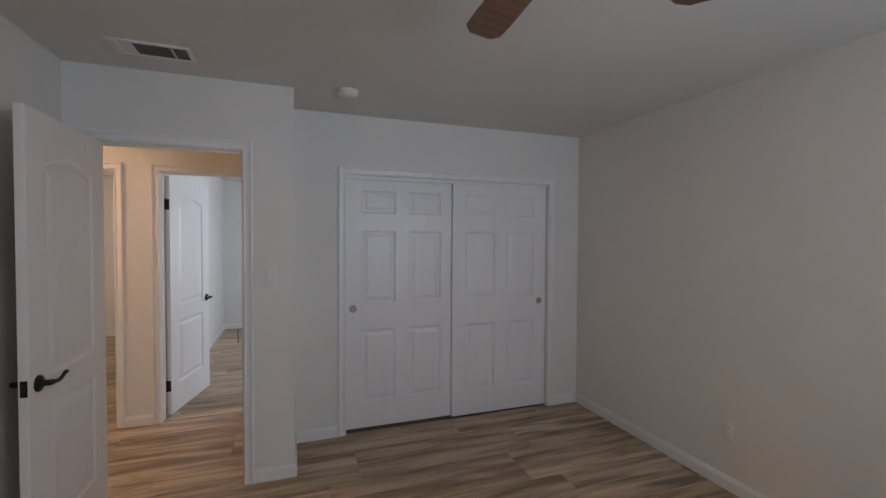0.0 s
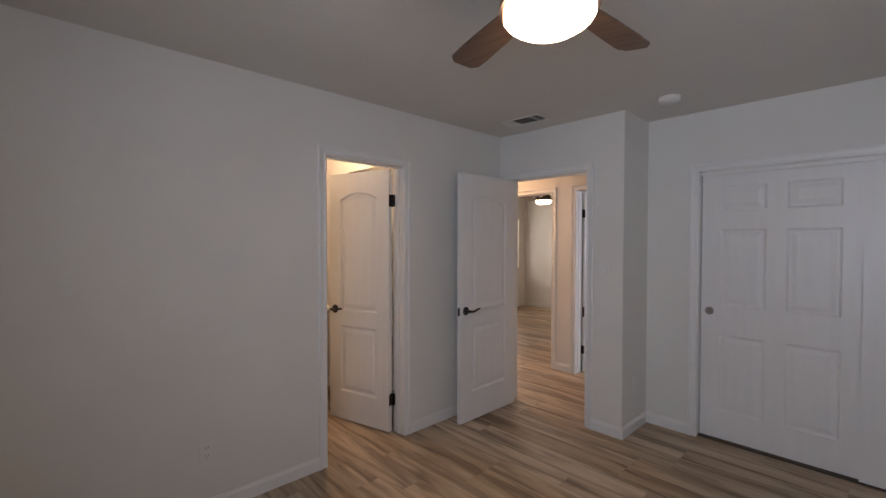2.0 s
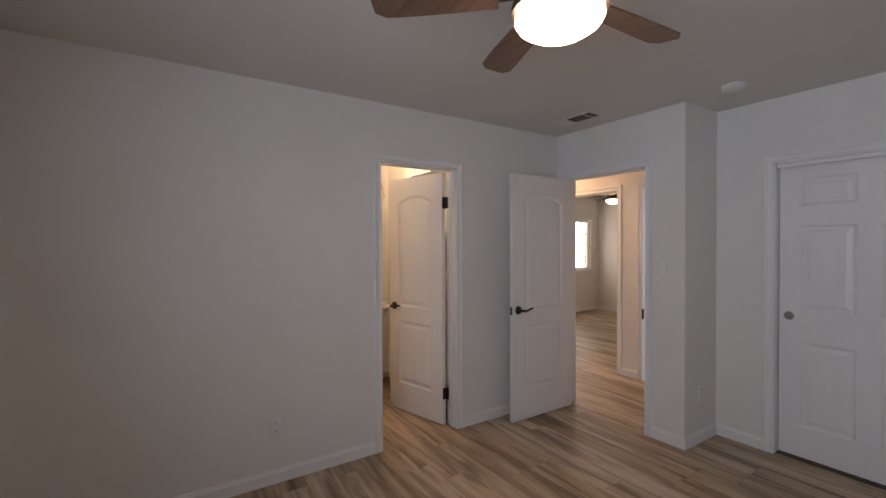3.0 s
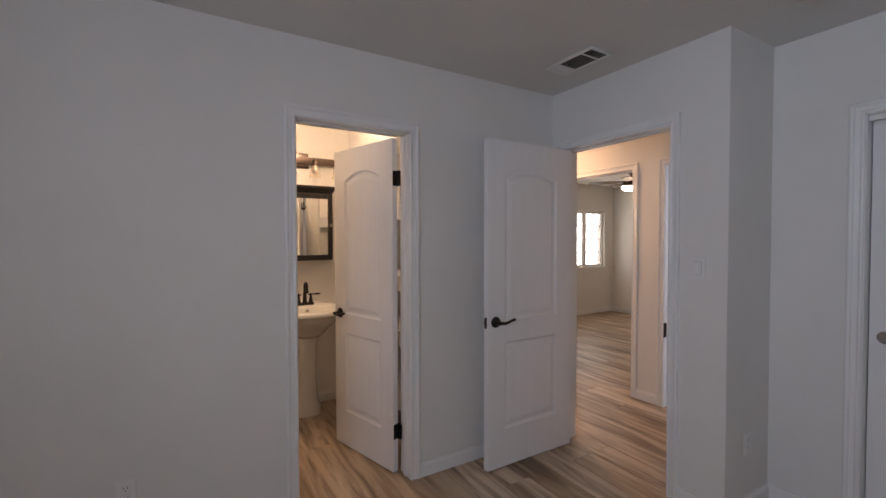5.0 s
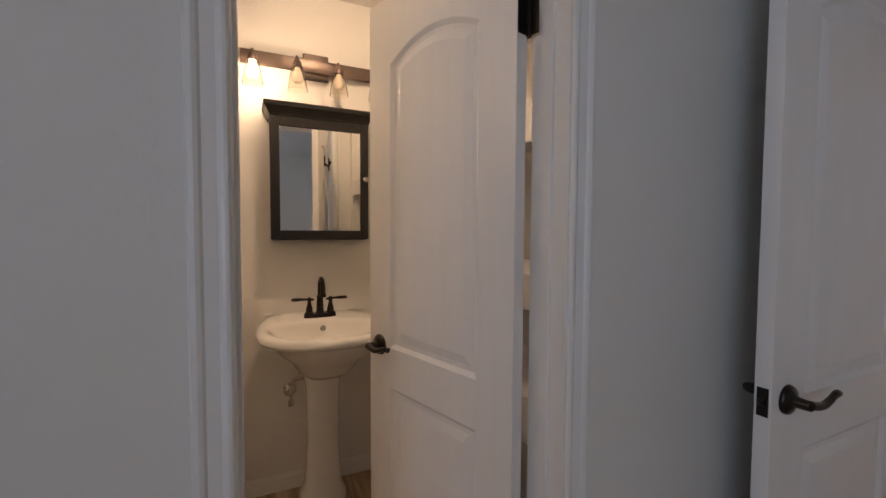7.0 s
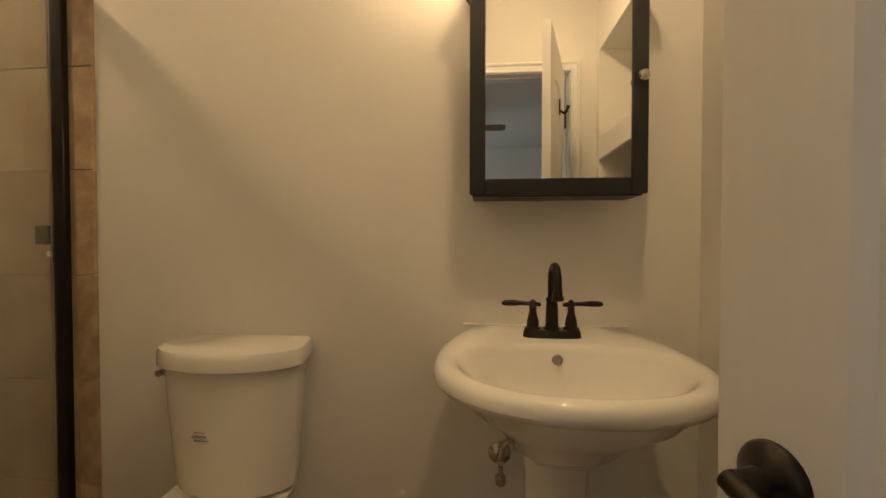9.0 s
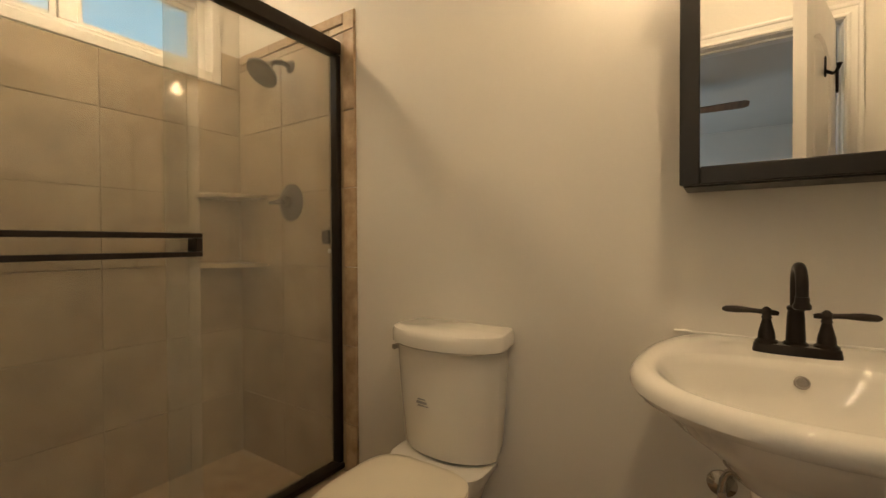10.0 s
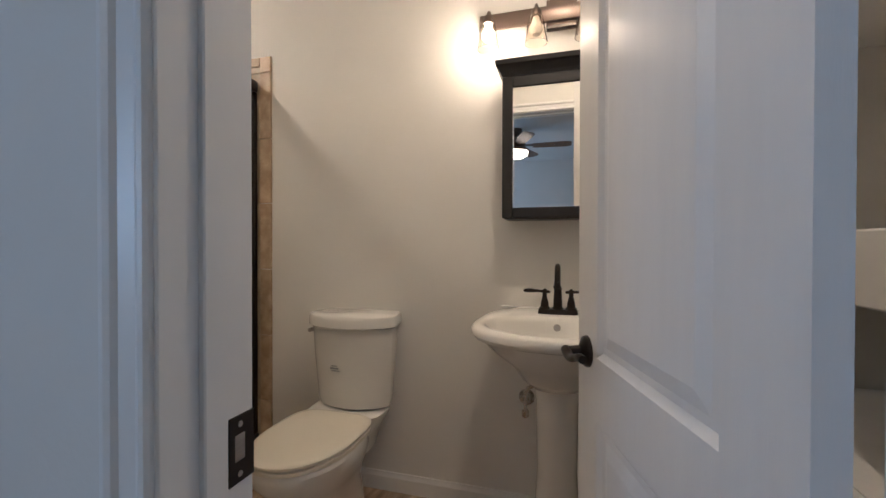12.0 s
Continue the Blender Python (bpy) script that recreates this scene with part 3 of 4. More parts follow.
# ---- ceiling fans and lamps ----
def ceiling_fan(m, label, turn, drop=0.315, glass_r=0.137):
    fan = thing("ceiling_fan", m, label, "ceiling fan", "ceiling fans")
    part("canopy", lathe([(0.0, 0), (0.075, 0), (0.075, -0.03), (0.045, -0.07), (0.018, -0.08), (0.018, -0.12), (0.0, -0.12)], 28), FANBRONZE, fan)
    part("motor_housing", lathe([(0.0, -0.10), (0.05, -0.10), (0.10, -0.13), (0.115, -0.17), (0.125, -0.215), (0.15, -0.225), (0.152, -0.252), (0.0, -0.252)], 32), FANBRONZE, fan)
    part("light_glass", lathe([(0.0, -0.250), (glass_r, -0.250), (glass_r + 0.002, -0.275), (glass_r - 0.008, -0.29), (glass_r - 0.014, -drop + 0.02), (glass_r - 0.04, -drop + 0.004), (0.0, -drop)], 32), FANGLASS, fan, "lit opal glass drum shade")
    for k in range(5):
        a = pose(0, 0, -0.19, 0, 0, turn + 72 * k) @ pose(0, 0, 0, 10)
        bm = bmesh.new()
        top = [(0.19, -0.050), (0.30, -0.058), (0.48, -0.066), (0.57, -0.066), (0.605, -0.040), (0.605, 0.04), (0.57, 0.066), (0.48, 0.066), (0.30, 0.058), (0.19, 0.050)]
        rings(bm, [[a @ Vector((x, y, z)) for x, y in top] for z in (-0.003, 0.004)])
        bl = part("blade", bm, BLADE, fan, "dark walnut fan blade")
        arm = bmesh.new()
        rings(arm, [[a @ Vector((x, y, z)) for x, y in ((0.09, -0.02), (0.24, -0.035), (0.26, 0), (0.24, 0.035), (0.09, 0.02))] for z in (0.005, 0.011)])
        part("blade_iron", arm, FANBRONZE, bl)
    return fan


ceiling_fan(pose(0.487, 0.835, H), "five-blade walnut ceiling fan with a lit drum light", 16)
ceiling_fan(pose(-2.99, 6.15, H), "five-blade ceiling fan with a lit drum light", 10)


def dome_lamp(x, y, r, mat, label):
    lamp = thing("ceiling_light", pose(x, y, H), label, "ceiling light")
    part("trim_ring", lathe([(0, 0), (r + 0.012, 0), (r + 0.012, -0.012), (r, -0.016), (0, -0.016)], 28), PLATE, lamp)
    part("diffuser", lathe([(0, -0.014), (r - 0.004, -0.014), (r * 0.9, -0.03), (r * 0.6, -0.045), (0, -0.052)], 28), mat, lamp, "lit white diffuser")


dome_lamp(-2.06, 1.40, 0.055, DOME, "small round lit bathroom ceiling light")
dome_lamp(-2.1, -0.56, 0.055, DOME, "small round lit shower ceiling light")
dome_lamp(-2.25, 3.45, 0.13, HALLDOME, "round lit hallway ceiling light")

smoke = thing("smoke_detector", pose(0.193, 2.755, H), "round white smoke detector on the ceiling", "smoke detector")
part("base", lathe([(0, 0), (0.066, 0), (0.066, -0.012), (0, -0.012)], 28), PLATE, smoke)
part("cover", lathe([(0, -0.014), (0.064, -0.014), (0.063, -0.026), (0.05, -0.036), (0, -0.038)], 28), PLATE, smoke)
# Dark disc paints the shade between base and cover.
part("vent_gap_shade", lathe([(0, -0.011), (0.058, -0.011), (0.058, -0.0145), (0, -0.0145)], 28), SLOT_SHADE, smoke)

vent = thing("ceiling_vent", pose(-0.79, 2.5, H), "white slatted ceiling air register", "vent")
part("frame", boxes((-0.175, -0.09, -0.008, 0.175, -0.068, 0), (-0.175, 0.068, -0.008, 0.175, 0.09, 0), (-0.175, -0.068, -0.008, -0.135, 0.068, 0),
                    (0.155, -0.068, -0.008, 0.175, 0.068, 0), (0.085, -0.068, -0.008, 0.095, 0.068, 0), (-0.135, -0.068, -0.006, -0.075, 0.068, 0), bevel=0.002), PLATE, vent)
# Dark sheet stands for the shaded duct behind the slats.
part("duct_shade", boxes((-0.135, -0.068, -0.0025, 0.155, 0.068, -0.0015)), SLOT_SHADE, vent)
for i in range(11):
    x = -0.068 + i * 0.0145
    part("slat", boxes((x, -0.068, -0.0065, x + 0.0022, 0.068, -0.003)), BRUSHED, vent)
for i in range(9):
    y = -0.062 + i * 0.0145
    part("slat", boxes((0.095, y, -0.0065, 0.155, y + 0.0022, -0.003)), BRUSHED, vent)


def outlet(m):
    o = thing("wall_outlet", m, "white plastic duplex outlet on the wall", "outlet", "wall outlets")
    part("plate", boxes((-0.036, -0.005, -0.058, 0.036, 0.0, 0.058), bevel=0.003, seg=2), PLATE, o)
    for z in (-0.022, 0.022):
        s = part("socket", boxes((-0.017, -0.0075, z - 0.015, 0.017, -0.004, z + 0.015), bevel=0.002), PLATE, o)
        # Openings are dark boxes on the face, their shade put into the colour.
        part("slots", boxes((-0.008, -0.0079, z - 0.002, -0.006, -0.007, z + 0.007), (0.006, -0.0079, z - 0.002, 0.008, -0.007, z + 0.007), (-0.002, -0.0079, z - 0.011, 0.002, -0.007, z - 0.007)), SLOT_SHADE, s)


outlet(pose(XL, 0.327, 0.345, 0, 0, 90))
outlet(pose(XR, 1.81, 0.36, 0, 0, -90))
outlet(pose(JOG, 3.03, 0.36, 0, 0, 90))
sw = thing("light_switch", pose(-0.268, YD, 1.268), "white rocker light switch on the wall", "light switch")
part("plate", boxes((-0.036, -0.005, -0.058, 0.036, 0, 0.058), bevel=0.003, seg=2), PLATE, sw)
part("rocker", boxes((-0.017, -0.009, -0.034, 0.017, -0.004, 0.034), bevel=0.002), PLATE, sw)
# A grey rim paints the shade in the seam round the rocker.
part("gap_shade", boxes((-0.018, -0.0056, -0.035, 0.018, -0.0048, 0.035)), PRINT_AND_GAP, sw)


# ---- bathroom ----
def oval(cx, cy, z, front, back, half, n=40, power=2.0, skew=None):
    """A ring round (cx, cy): reaches front towards +x, back towards -x, half along y."""
    pts = []
    for i in range(n):
        a = 2 * math.pi * i / n
        c, s_ = math.cos(a), math.sin(a)
        r = (front if c > 0 else back)
        pts.append(Vector((cx + r * math.copysign(abs(c) ** (2 / power), c), cy + half * math.copysign(abs(s_) ** (2 / power), s_), z)))
    return pts


def clamp_back(pts, x):
    return [Vector((max(p.x, x), p.y, p.z)) for p in pts]


SY = 1.362
sink = thing("pedestal_sink", pose(-0.065, 0.016, 0.012), "white glazed ceramic pedestal sink against the wall", "sink")
bm = bmesh.new()
XB, CX = -2.711, -2.40
def rim(z, grow):
    return clamp_back(oval(CX, SY, z, 0.282 + grow, 0.42 + grow, 0.290 + grow, 56, 2.25), XB)
def bowl(z, front, back, half, cx=-2.385):
    return oval(cx, SY, z, front, back, half, 56, 2.2)
loops = [clamp_back(oval(-2.46, SY, 0.63, 0.09, 0.26, 0.085, 56, 2.4), XB + 0.02), clamp_back(oval(-2.45, SY, 0.66, 0.12, 0.27, 0.12, 56, 2.3), XB + 0.005),
         clamp_back(oval(-2.43, SY, 0.72, 0.17, 0.30, 0.155, 56, 2.3), XB), clamp_back(oval(-2.41, SY, 0.783, 0.245, 0.34, 0.222, 56, 2.3), XB),
         rim(0.817, -0.030), rim(0.824, -0.010), rim(0.836, -0.002), rim(0.850, -0.003), rim(0.861, -0.012), rim(0.866, -0.027),
         bowl(0.866, 0.240, 0.135, 0.247), bowl(0.861, 0.229, 0.128, 0.237), bowl(0.845, 0.218, 0.122, 0.224), bowl(0.80, 0.205, 0.112, 0.186), bowl(0.75, 0.15, 0.09, 0.13), bowl(0.725, 0.07, 0.05, 0.06), bowl(0.720, 0.02, 0.02, 0.02)]
rings(bm, loops)
part("basin", bm, CERAMIC, sink)
def col(z, f, b, h_):
    return oval(-2.535, SY, z, f, b, h_, 32, 2.6)
part("pedestal", rings(bmesh.new(), [col(-0.012, 0.105, 0.10, 0.105), col(0.055, 0.105, 0.10, 0.105), col(0.085, 0.088, 0.09, 0.088), col(0.11, 0.085, 0.09, 0.083),
     col(0.30, 0.075, 0.08, 0.072), col(0.55, 0.082, 0.08, 0.077), col(0.64, 0.095, 0.09, 0.088)]), CERAMIC, sink)
part("overflow", lathe([(0.013, -0.001), (0.013, 0.003), (0.010, 0.004), (0.009, 0.001), (0, 0.001)], 20, m=pose(-2.500, SY, 0.828, 0, 76)), BRUSHED, sink, "dull metal overflow ring")
part("drain", lathe([(0.022, 0), (0.022, 0.004), (0.0, 0.005)], 20, m=pose(-2.38, SY, 0.719)), BRONZE, sink, "dark bronze drain")
part("caulk_bead", tube([(XB - 0.001, SY - 0.235 + i * 0.0235, 0.868 + 0.001 * math.sin(i * 2.3)) for i in range(21)], [0.003 + 0.0012 * math.sin(i * 1.7) for i in range(21)], 8), PLATE, sink, "uneven white caulk bead")

FX, FZ = -2.648, 0.876
tap = thing("faucet", pose(FX, SY + 0.016, FZ) @ Matrix.Scale(0.95, 4), "dark bronze two-handle gooseneck faucet on the sink", "faucet")
part("base_plate", rings(bmesh.new(), [[Vector((p.x, p.y, p.z)) for p in oval(0, 0, z, w, w, 0.081 + g, 36, 3.2)] for z, w, g in ((0, 0.027, -0.003), (0.008, 0.027, -0.003), (0.012, 0.025, -0.004), (0.02, 0.024, -0.005), (0.023, 0.021, -0.008))]), BRONZE, tap)
part("spout_base", lathe([(0.023, 0.02), (0.023, 0.027), (0.018, 0.031), (0.0175, 0.045), (0.016, 0.085), (0.0145, 0.098), (0.0165, 0.101), (0.0165, 0.107), (0.012, 0.110)], 24), BRONZE, tap)
arc = [(0, 0, 0.105), (0, 0, 0.15)] + [(0.042 - 0.042 * math.cos(a), 0, 0.155 + 0.042 * math.sin(a)) for a in [math.pi * i / 14 for i in range(15)]] + [(0.085, 0, 0.135)]
part("spout", tube(arc, 0.0108, 16), BRONZE, tap)
part("aerator", lathe([(0.013, 0.112), (0.0155, 0.114), (0.0155, 0.121), (0.0125, 0.126), (0.012, 0.138)], 20, m=pose(0.085, 0, 0)), BRONZE, tap)
for s in (-1, 1):
    y = s * 0.0515
    st = part("handle_post", lathe([(0.022, 0.02), (0.022, 0.027), (0.0165, 0.031), (0.0165, 0.036), (0.0155, 0.046), (0.0105, 0.066), (0.0085, 0.075), (0.0105, 0.079), (0.0085, 0.083), (0.0115, 0.091), (0.009, 0.098), (0.004, 0.103), (0, 0.104)], 22, m=pose(0, y, 0)), BRONZE, tap)
    part("lever", tube([(0, y - s * 0.022, 0.089), (0, y - s * 0.016, 0.09), (0, y, 0.091), (0, y + s * 0.015, 0.092), (0, y + s * 0.03, 0.093), (0, y + s * 0.055, 0.0935), (0, y + s * 0.078, 0.093), (0, y + s * 0.085, 0.0925)], [0.0045, 0.006, 0.007, 0.0055, 0.006, 0.0085, 0.0075, 0.003], 12), BRONZE, st)

stop_valve = thing("water_valve", pose(SINKX, 1.25, 0.50), "worn chrome water shut-off valve with flexible hose", "valve")
part("escutcheon", lathe([(0.034, 0.0), (0.033, 0.004), (0.02, 0.012), (0.012, 0.016), (0.0, 0.016)], 24, m=pose(0, 0, 0, 0, 90)), CHROME, stop_valve)
part("body", tube([(0.012, 0, 0), (0.05, 0, 0), (0.066, 0, 0)], [0.009, 0.011, 0.009], 14), CHROME, stop_valve)
part("oval_knob", rings(bmesh.new(), [oval(0.062, 0, z, 0.01, 0.01, w, 18) for z, w in ((-0.062, 0.010), (-0.058, 0.015), (-0.034, 0.015), (-0.03, 0.007), (-0.008, 0.007))]), CHROME, stop_valve)
part("supply_hose", tube([(0.055, 0, 0.006), (0.055, 0.002, 0.035), (0.057, 0.012, 0.057), (0.062, 0.032, 0.070), (0.07, 0.058, 0.071), (0.08, 0.085, 0.064), (0.09, 0.11, 0.055)], 0.0085, 12), CHROME, stop_valve)

# toilet
TY = 0.484
toilet = thing("toilet", pose(-0.067, 0.009, 0), "white two-piece toilet with a closed bone seat", "toilet")
def dshape(z, back, side, front, h_, n=22):
    """Flat back, rounded corners, bowed front."""
    pts = [Vector((back, TY - h_ + 0.02, z)), Vector((back, TY + h_ - 0.02, z))]
    for i in range(n + 1):
        f = math.sin((i / n - 0.5) * math.pi)
        y = -f * h_
        x = side + (front - side) * (0.6 * (1 - f * f) + 0.4 * math.sqrt(max(0.0, 1 - f ** 6)))
        pts.append(Vector((x, TY + y, z)))
    return pts
part("tank", rings(bmesh.new(), [dshape(0.425, -2.685, -2.63, -2.535, 0.160), dshape(0.435, -2.688, -2.615, -2.522, 0.172), dshape(0.46, -2.69, -2.612, -2.518, 0.177),
     dshape(0.65, -2.695, -2.60, -2.505, 0.189), dshape(0.784, -2.70, -2.595, -2.498, 0.195)]), CERAMIC, toilet)
part("tank_lid", rings(bmesh.new(), [dshape(0.782, -2.706, -2.592, -2.486, 0.203), dshape(0.788, -2.708, -2.588, -2.479, 0.210), dshape(0.820, -2.708, -2.588, -2.479, 0.210), dshape(0.832, -2.706, -2.593, -2.486, 0.207), dshape(0.838, -2.700, -2.606, -2.50, 0.196)]), CERAMIC, toilet)
handle = part("flush_lever", tube([(-2.585, TY - 0.183, 0.755), (-2.585, TY - 0.20, 0.755)], 0.009, 12), BRUSHED, toilet, "brushed metal flush lever")
part("lever_arm", tube([(-2.60, TY - 0.20, 0.756), (-2.585, TY - 0.204, 0.755), (-2.57, TY - 0.204, 0.753)], [0.008, 0.008, 0.010], 12), BRUSHED, handle)
part("print", boxes((-2.513, TY - 0.055, 0.618, -2.507, TY - 0.025, 0.621), (-2.513, TY - 0.06, 0.606, -2.507, TY - 0.02, 0.612), (-2.513, TY - 0.055, 0.597, -2.507, TY - 0.015, 0.600)), PRINT_AND_GAP, toilet, "faint grey printed mark")
def seat_ring(z, g=0.0):
    pts = []
    n = 40
    for i in range(n):
        a = 2 * math.pi * i / n
        c, s_ = math.cos(a), math.sin(a)
        x = -2.28 + (0.258 + g) * c if c > 0 else -2.28 + (0.215 + g) * math.copysign(abs(c) ** 0.45, c)
        y = TY + (0.182 + g) * (math.copysign(abs(s_) ** (0.95 if c > 0 else 0.5), s_))
        pts.append(Vector((x, y * 1.0, z)))
    return pts
part("lid", rings(bmesh.new(), [seat_ring(0.418, -0.006), seat_ring(0.421, 0.0), seat_ring(0.430, 0.001), seat_ring(0.436, -0.006), seat_ring(0.439, -0.025), seat_ring(0.441, -0.09)]), SEAT, toilet, "closed bone-coloured toilet lid")
part("seat", rings(bmesh.new(), [seat_ring(0.398, -0.008), seat_ring(0.401, 0.0), seat_ring(0.413, 0.001), seat_ring(0.416, -0.008)]), SEAT, toilet, "bone-coloured seat")
part("bowl", rings(bmesh.new(), [oval(-2.40, TY, 0.0, 0.22, 0.22, 0.105, 36, 2.5), oval(-2.40, TY, 0.05, 0.21, 0.215, 0.098, 36, 2.5), oval(-2.37, TY, 0.18, 0.20, 0.22, 0.10, 36, 2.3),
     oval(-2.33, TY, 0.27, 0.235, 0.25, 0.145, 36, 2.2), oval(-2.30, TY, 0.34, 0.266, 0.27, 0.176, 36, 2.2), oval(-2.285, TY, 0.385, 0.258, 0.25, 0.184, 36, 2.2), oval(-2.285, TY, 0.397, 0.252, 0.24, 0.178, 36, 2.2)]), CERAMIC, toilet)
part("tank_deck", rings(bmesh.new(), [oval(-2.58, TY, z, 0.12, 0.11, h_, 28, 4.0) for z, h_ in ((0.24, 0.09), (0.33, 0.12), (0.405, 0.165), (0.424, 0.17))]), CERAMIC, toilet)
for y in (TY - 0.09, TY + 0.05):
    part("hinge_cap", boxes((-2.50, y, 0.40, -2.46, y + 0.04, 0.432), bevel=0.006, seg=2), SEAT, toilet)

# medicine cabinet
CF = -2.635
cab = thing("medicine_cabinet", pose(0, 0, 0), "black framed mirrored medicine cabinet on the wall", "medicine cabinet")
part("body", boxes((SINKX, 1.171, 1.243, CF - 0.019, 1.605, 1.80), bevel=0.002), BLACK, cab)
dr = part("door", boxes((CF - 0.0175, 1.166, 1.249, CF - 0.0165, 1.610, 1.798)), BLACK, cab)
for b in ((1.164, 1.247, 1.205, 1.80), (1.572, 1.247, 1.612, 1.80), (1.205, 1.247, 1.572, 1.288), (1.205, 1.757, 1.572, 1.80)):
    part("frame_bar", boxes((CF - 0.016, b[0], b[1], CF, b[2], b[3]), bevel=0.003), BLACK, dr)
part("mirror_glass", boxes((CF - 0.016, 1.202, 1.285, CF - 0.006, 1.575, 1.760)), MIRROR, dr, "clear mirror glass", smooth=False)
part("knob", lathe([(0.006, 0.0), (0.006, 0.010), (0.013, 0.016), (0.0145, 0.022), (0.011, 0.028), (0.0, 0.031)], 18, m=pose(CF, 1.592, 1.535, 0, 90)), CHROME, dr, "small polished knob")
part("crown", rings(bmesh.new(), [[Vector((SINKX, 1.164 - g, z)), Vector((CF + g, 1.164 - g, z)), Vector((CF + g, 1.612 + g, z)), Vector((SINKX, 1.612 + g, z))] for z, g in ((1.80, 0.0), (1.812, 0.004), (1.835, 0.018), (1.842, 0.024), (1.858, 0.026), (1.862, 0.022))]), BLACK, cab, smooth=False)

# vanity light
vl = thing("vanity_light", pose(SINKX, 1.385, 2.082), "bronze four-arm vanity light with clear glass shades", "vanity light")
part("bar", boxes((0.018, -0.335, -0.032, 0.034, 0.335, 0.032), bevel=0.004, seg=2), FANBRONZE, vl)
part("back_plate", boxes((0.0, -0.06, -0.062, 0.022, 0.06, 0.062), bevel=0.004, seg=2), FANBRONZE, vl)
part("lower_lip", boxes((0.022, -0.058, -0.066, 0.04, 0.058, -0.052), bevel=0.002), BRONZE, vl)
for k, lit in ((-1.5, True), (-0.5, False), (0.5, False), (1.5, False)):
    y = k * 0.19
    am = part("arm", tube([(0.03, y, 0.0), (0.06, y, 0.012), (0.085, y, 0.012), (0.098, y, 0.0), (0.10, y, -0.012)], 0.007, 12), FANBRONZE, vl)
    part("socket_cup", lathe([(0.0, 0.0), (0.012, 0.0), (0.02, -0.012), (0.021, -0.035), (0.0, -0.035)], 20, m=pose(0.10, y, -0.008)), FANBRONZE, am)
    sh = part("glass_shade", lathe([(0.022, -0.030), (0.026, -0.045), (0.036, -0.09), (0.045, -0.145), (0.043, -0.145), (0.034, -0.09), (0.024, -0.045), (0.020, -0.030)], 24, m=pose(0.10, y, 0)), SHADE, am, "clear bell-shaped glass shade")
    sh.visible_shadow = False
    part("bulb", lathe([(0.0, -0.04), (0.012, -0.043), (0.014, -0.055), (0.026, -0.085), (0.026, -0.097), (0.016, -0.112), (0.0, -0.116)], 18, m=pose(0.10, y, 0)), BULB if lit else OFFBULB, am, "lit warm bulb" if lit else "unlit frosted bulb")

# shower
for x0, x1, y0, y1 in ((SINKX, -1.41, -0.21, -0.05),):
    structure("shower_curb", boxes((x0, y0, 0, x1, y1, 0.135)), GROUT, "tiled shower curb", "curb")
structure("shower_floor", boxes((SINKX, SHOWER, 0.0, BATHX, -0.21, 0.03)), TRIMTILE, "beige tiled shower pan", "floor")
frame_y = -0.13
enc = thing("shower_enclosure", pose(0, 0, 0), "sliding glass shower doors in a dark bronze frame", "shower door")
part("header_rail", boxes((SINKX + 0.008, frame_y - 0.032, 1.915, BATHX, frame_y + 0.028, 1.972), bevel=0.008, seg=2), BRONZE, enc)
part("bottom_track", boxes((SINKX + 0.008, frame_y - 0.03, 0.15, BATHX, frame_y + 0.03, 0.176), bevel=0.004), BRONZE, enc)
part("wall_post", boxes((SINKX + 0.008, frame_y - 0.022, 0.176, SINKX + 0.032, frame_y + 0.022, 1.915), bevel=0.003), BRONZE, enc)
part("wall_post", boxes((BATHX - 0.024, frame_y - 0.022, 0.176, BATHX, frame_y + 0.022, 1.915), bevel=0.003), BRONZE, enc)
g1 = part("inner_glass", boxes((SINKX + 0.03, frame_y - 0.018, 0.17, -2.10, frame_y - 0.012, 1.93)), GLASS, enc, "clear glass panel", smooth=False)
g2 = part("outer_glass", boxes((-2.185, frame_y + 0.010, 0.17, BATHX - 0.02, frame_y + 0.016, 1.93)), GLASS, enc, "clear glass panel", smooth=False)
tb = part("towel_bar", boxes((-2.168, frame_y + 0.05, 1.134, -1.47, frame_y + 0.066, 1.150), (-2.168, frame_y + 0.05, 1.078, -1.47, frame_y + 0.066, 1.094),
     (-2.168, frame_y + 0.016, 1.094, -2.148, frame_y + 0.066, 1.134), (-1.49, frame_y + 0.016, 1.094, -1.47, frame_y + 0.066, 1.134), bevel=0.002), BRONZE, g2, "dark bronze double towel bar")
part("pull", boxes((SINKX + 0.036, frame_y - 0.062, 1.115, SINKX + 0.05, frame_y - 0.018, 1.175), bevel=0.003), BRONZE, g1, "small dark pull")
part("bumper", boxes((SINKX + 0.034, frame_y - 0.03, 1.075, SINKX + 0.044, frame_y - 0.018, 1.095), bevel=0.003), PLATE, g1, "clear bumper")

head = thing("shower_sprayer", pose(SINKX + 0.008, -0.44, 1.945), "dark bronze round shower head on the tiles", "shower head")
part("flange", lathe([(0.032, 0), (0.030, 0.006), (0.012, 0.014), (0, 0.014)], 22, m=pose(0, 0, 0, 0, 90)), BRONZE, head)
part("arm", tube([(0.0, 0, 0), (0.05, 0, 0.004), (0.09, -0.0, -0.008), (0.12, -0.0, -0.035)], 0.011, 14), BRONZE, head)
part("rose", lathe([(0.012, 0.02), (0.02, 0.0), (0.035, -0.02), (0.068, -0.045), (0.072, -0.056), (0.068, -0.062), (0, -0.07)], 30, m=pose(0.118, 0, -0.035, 0, -38)), BRONZE, head)
sv = thing("shower_valve", pose(SINKX + 0.008, -0.445, 1.31), "dark bronze round shower valve", "shower valve")
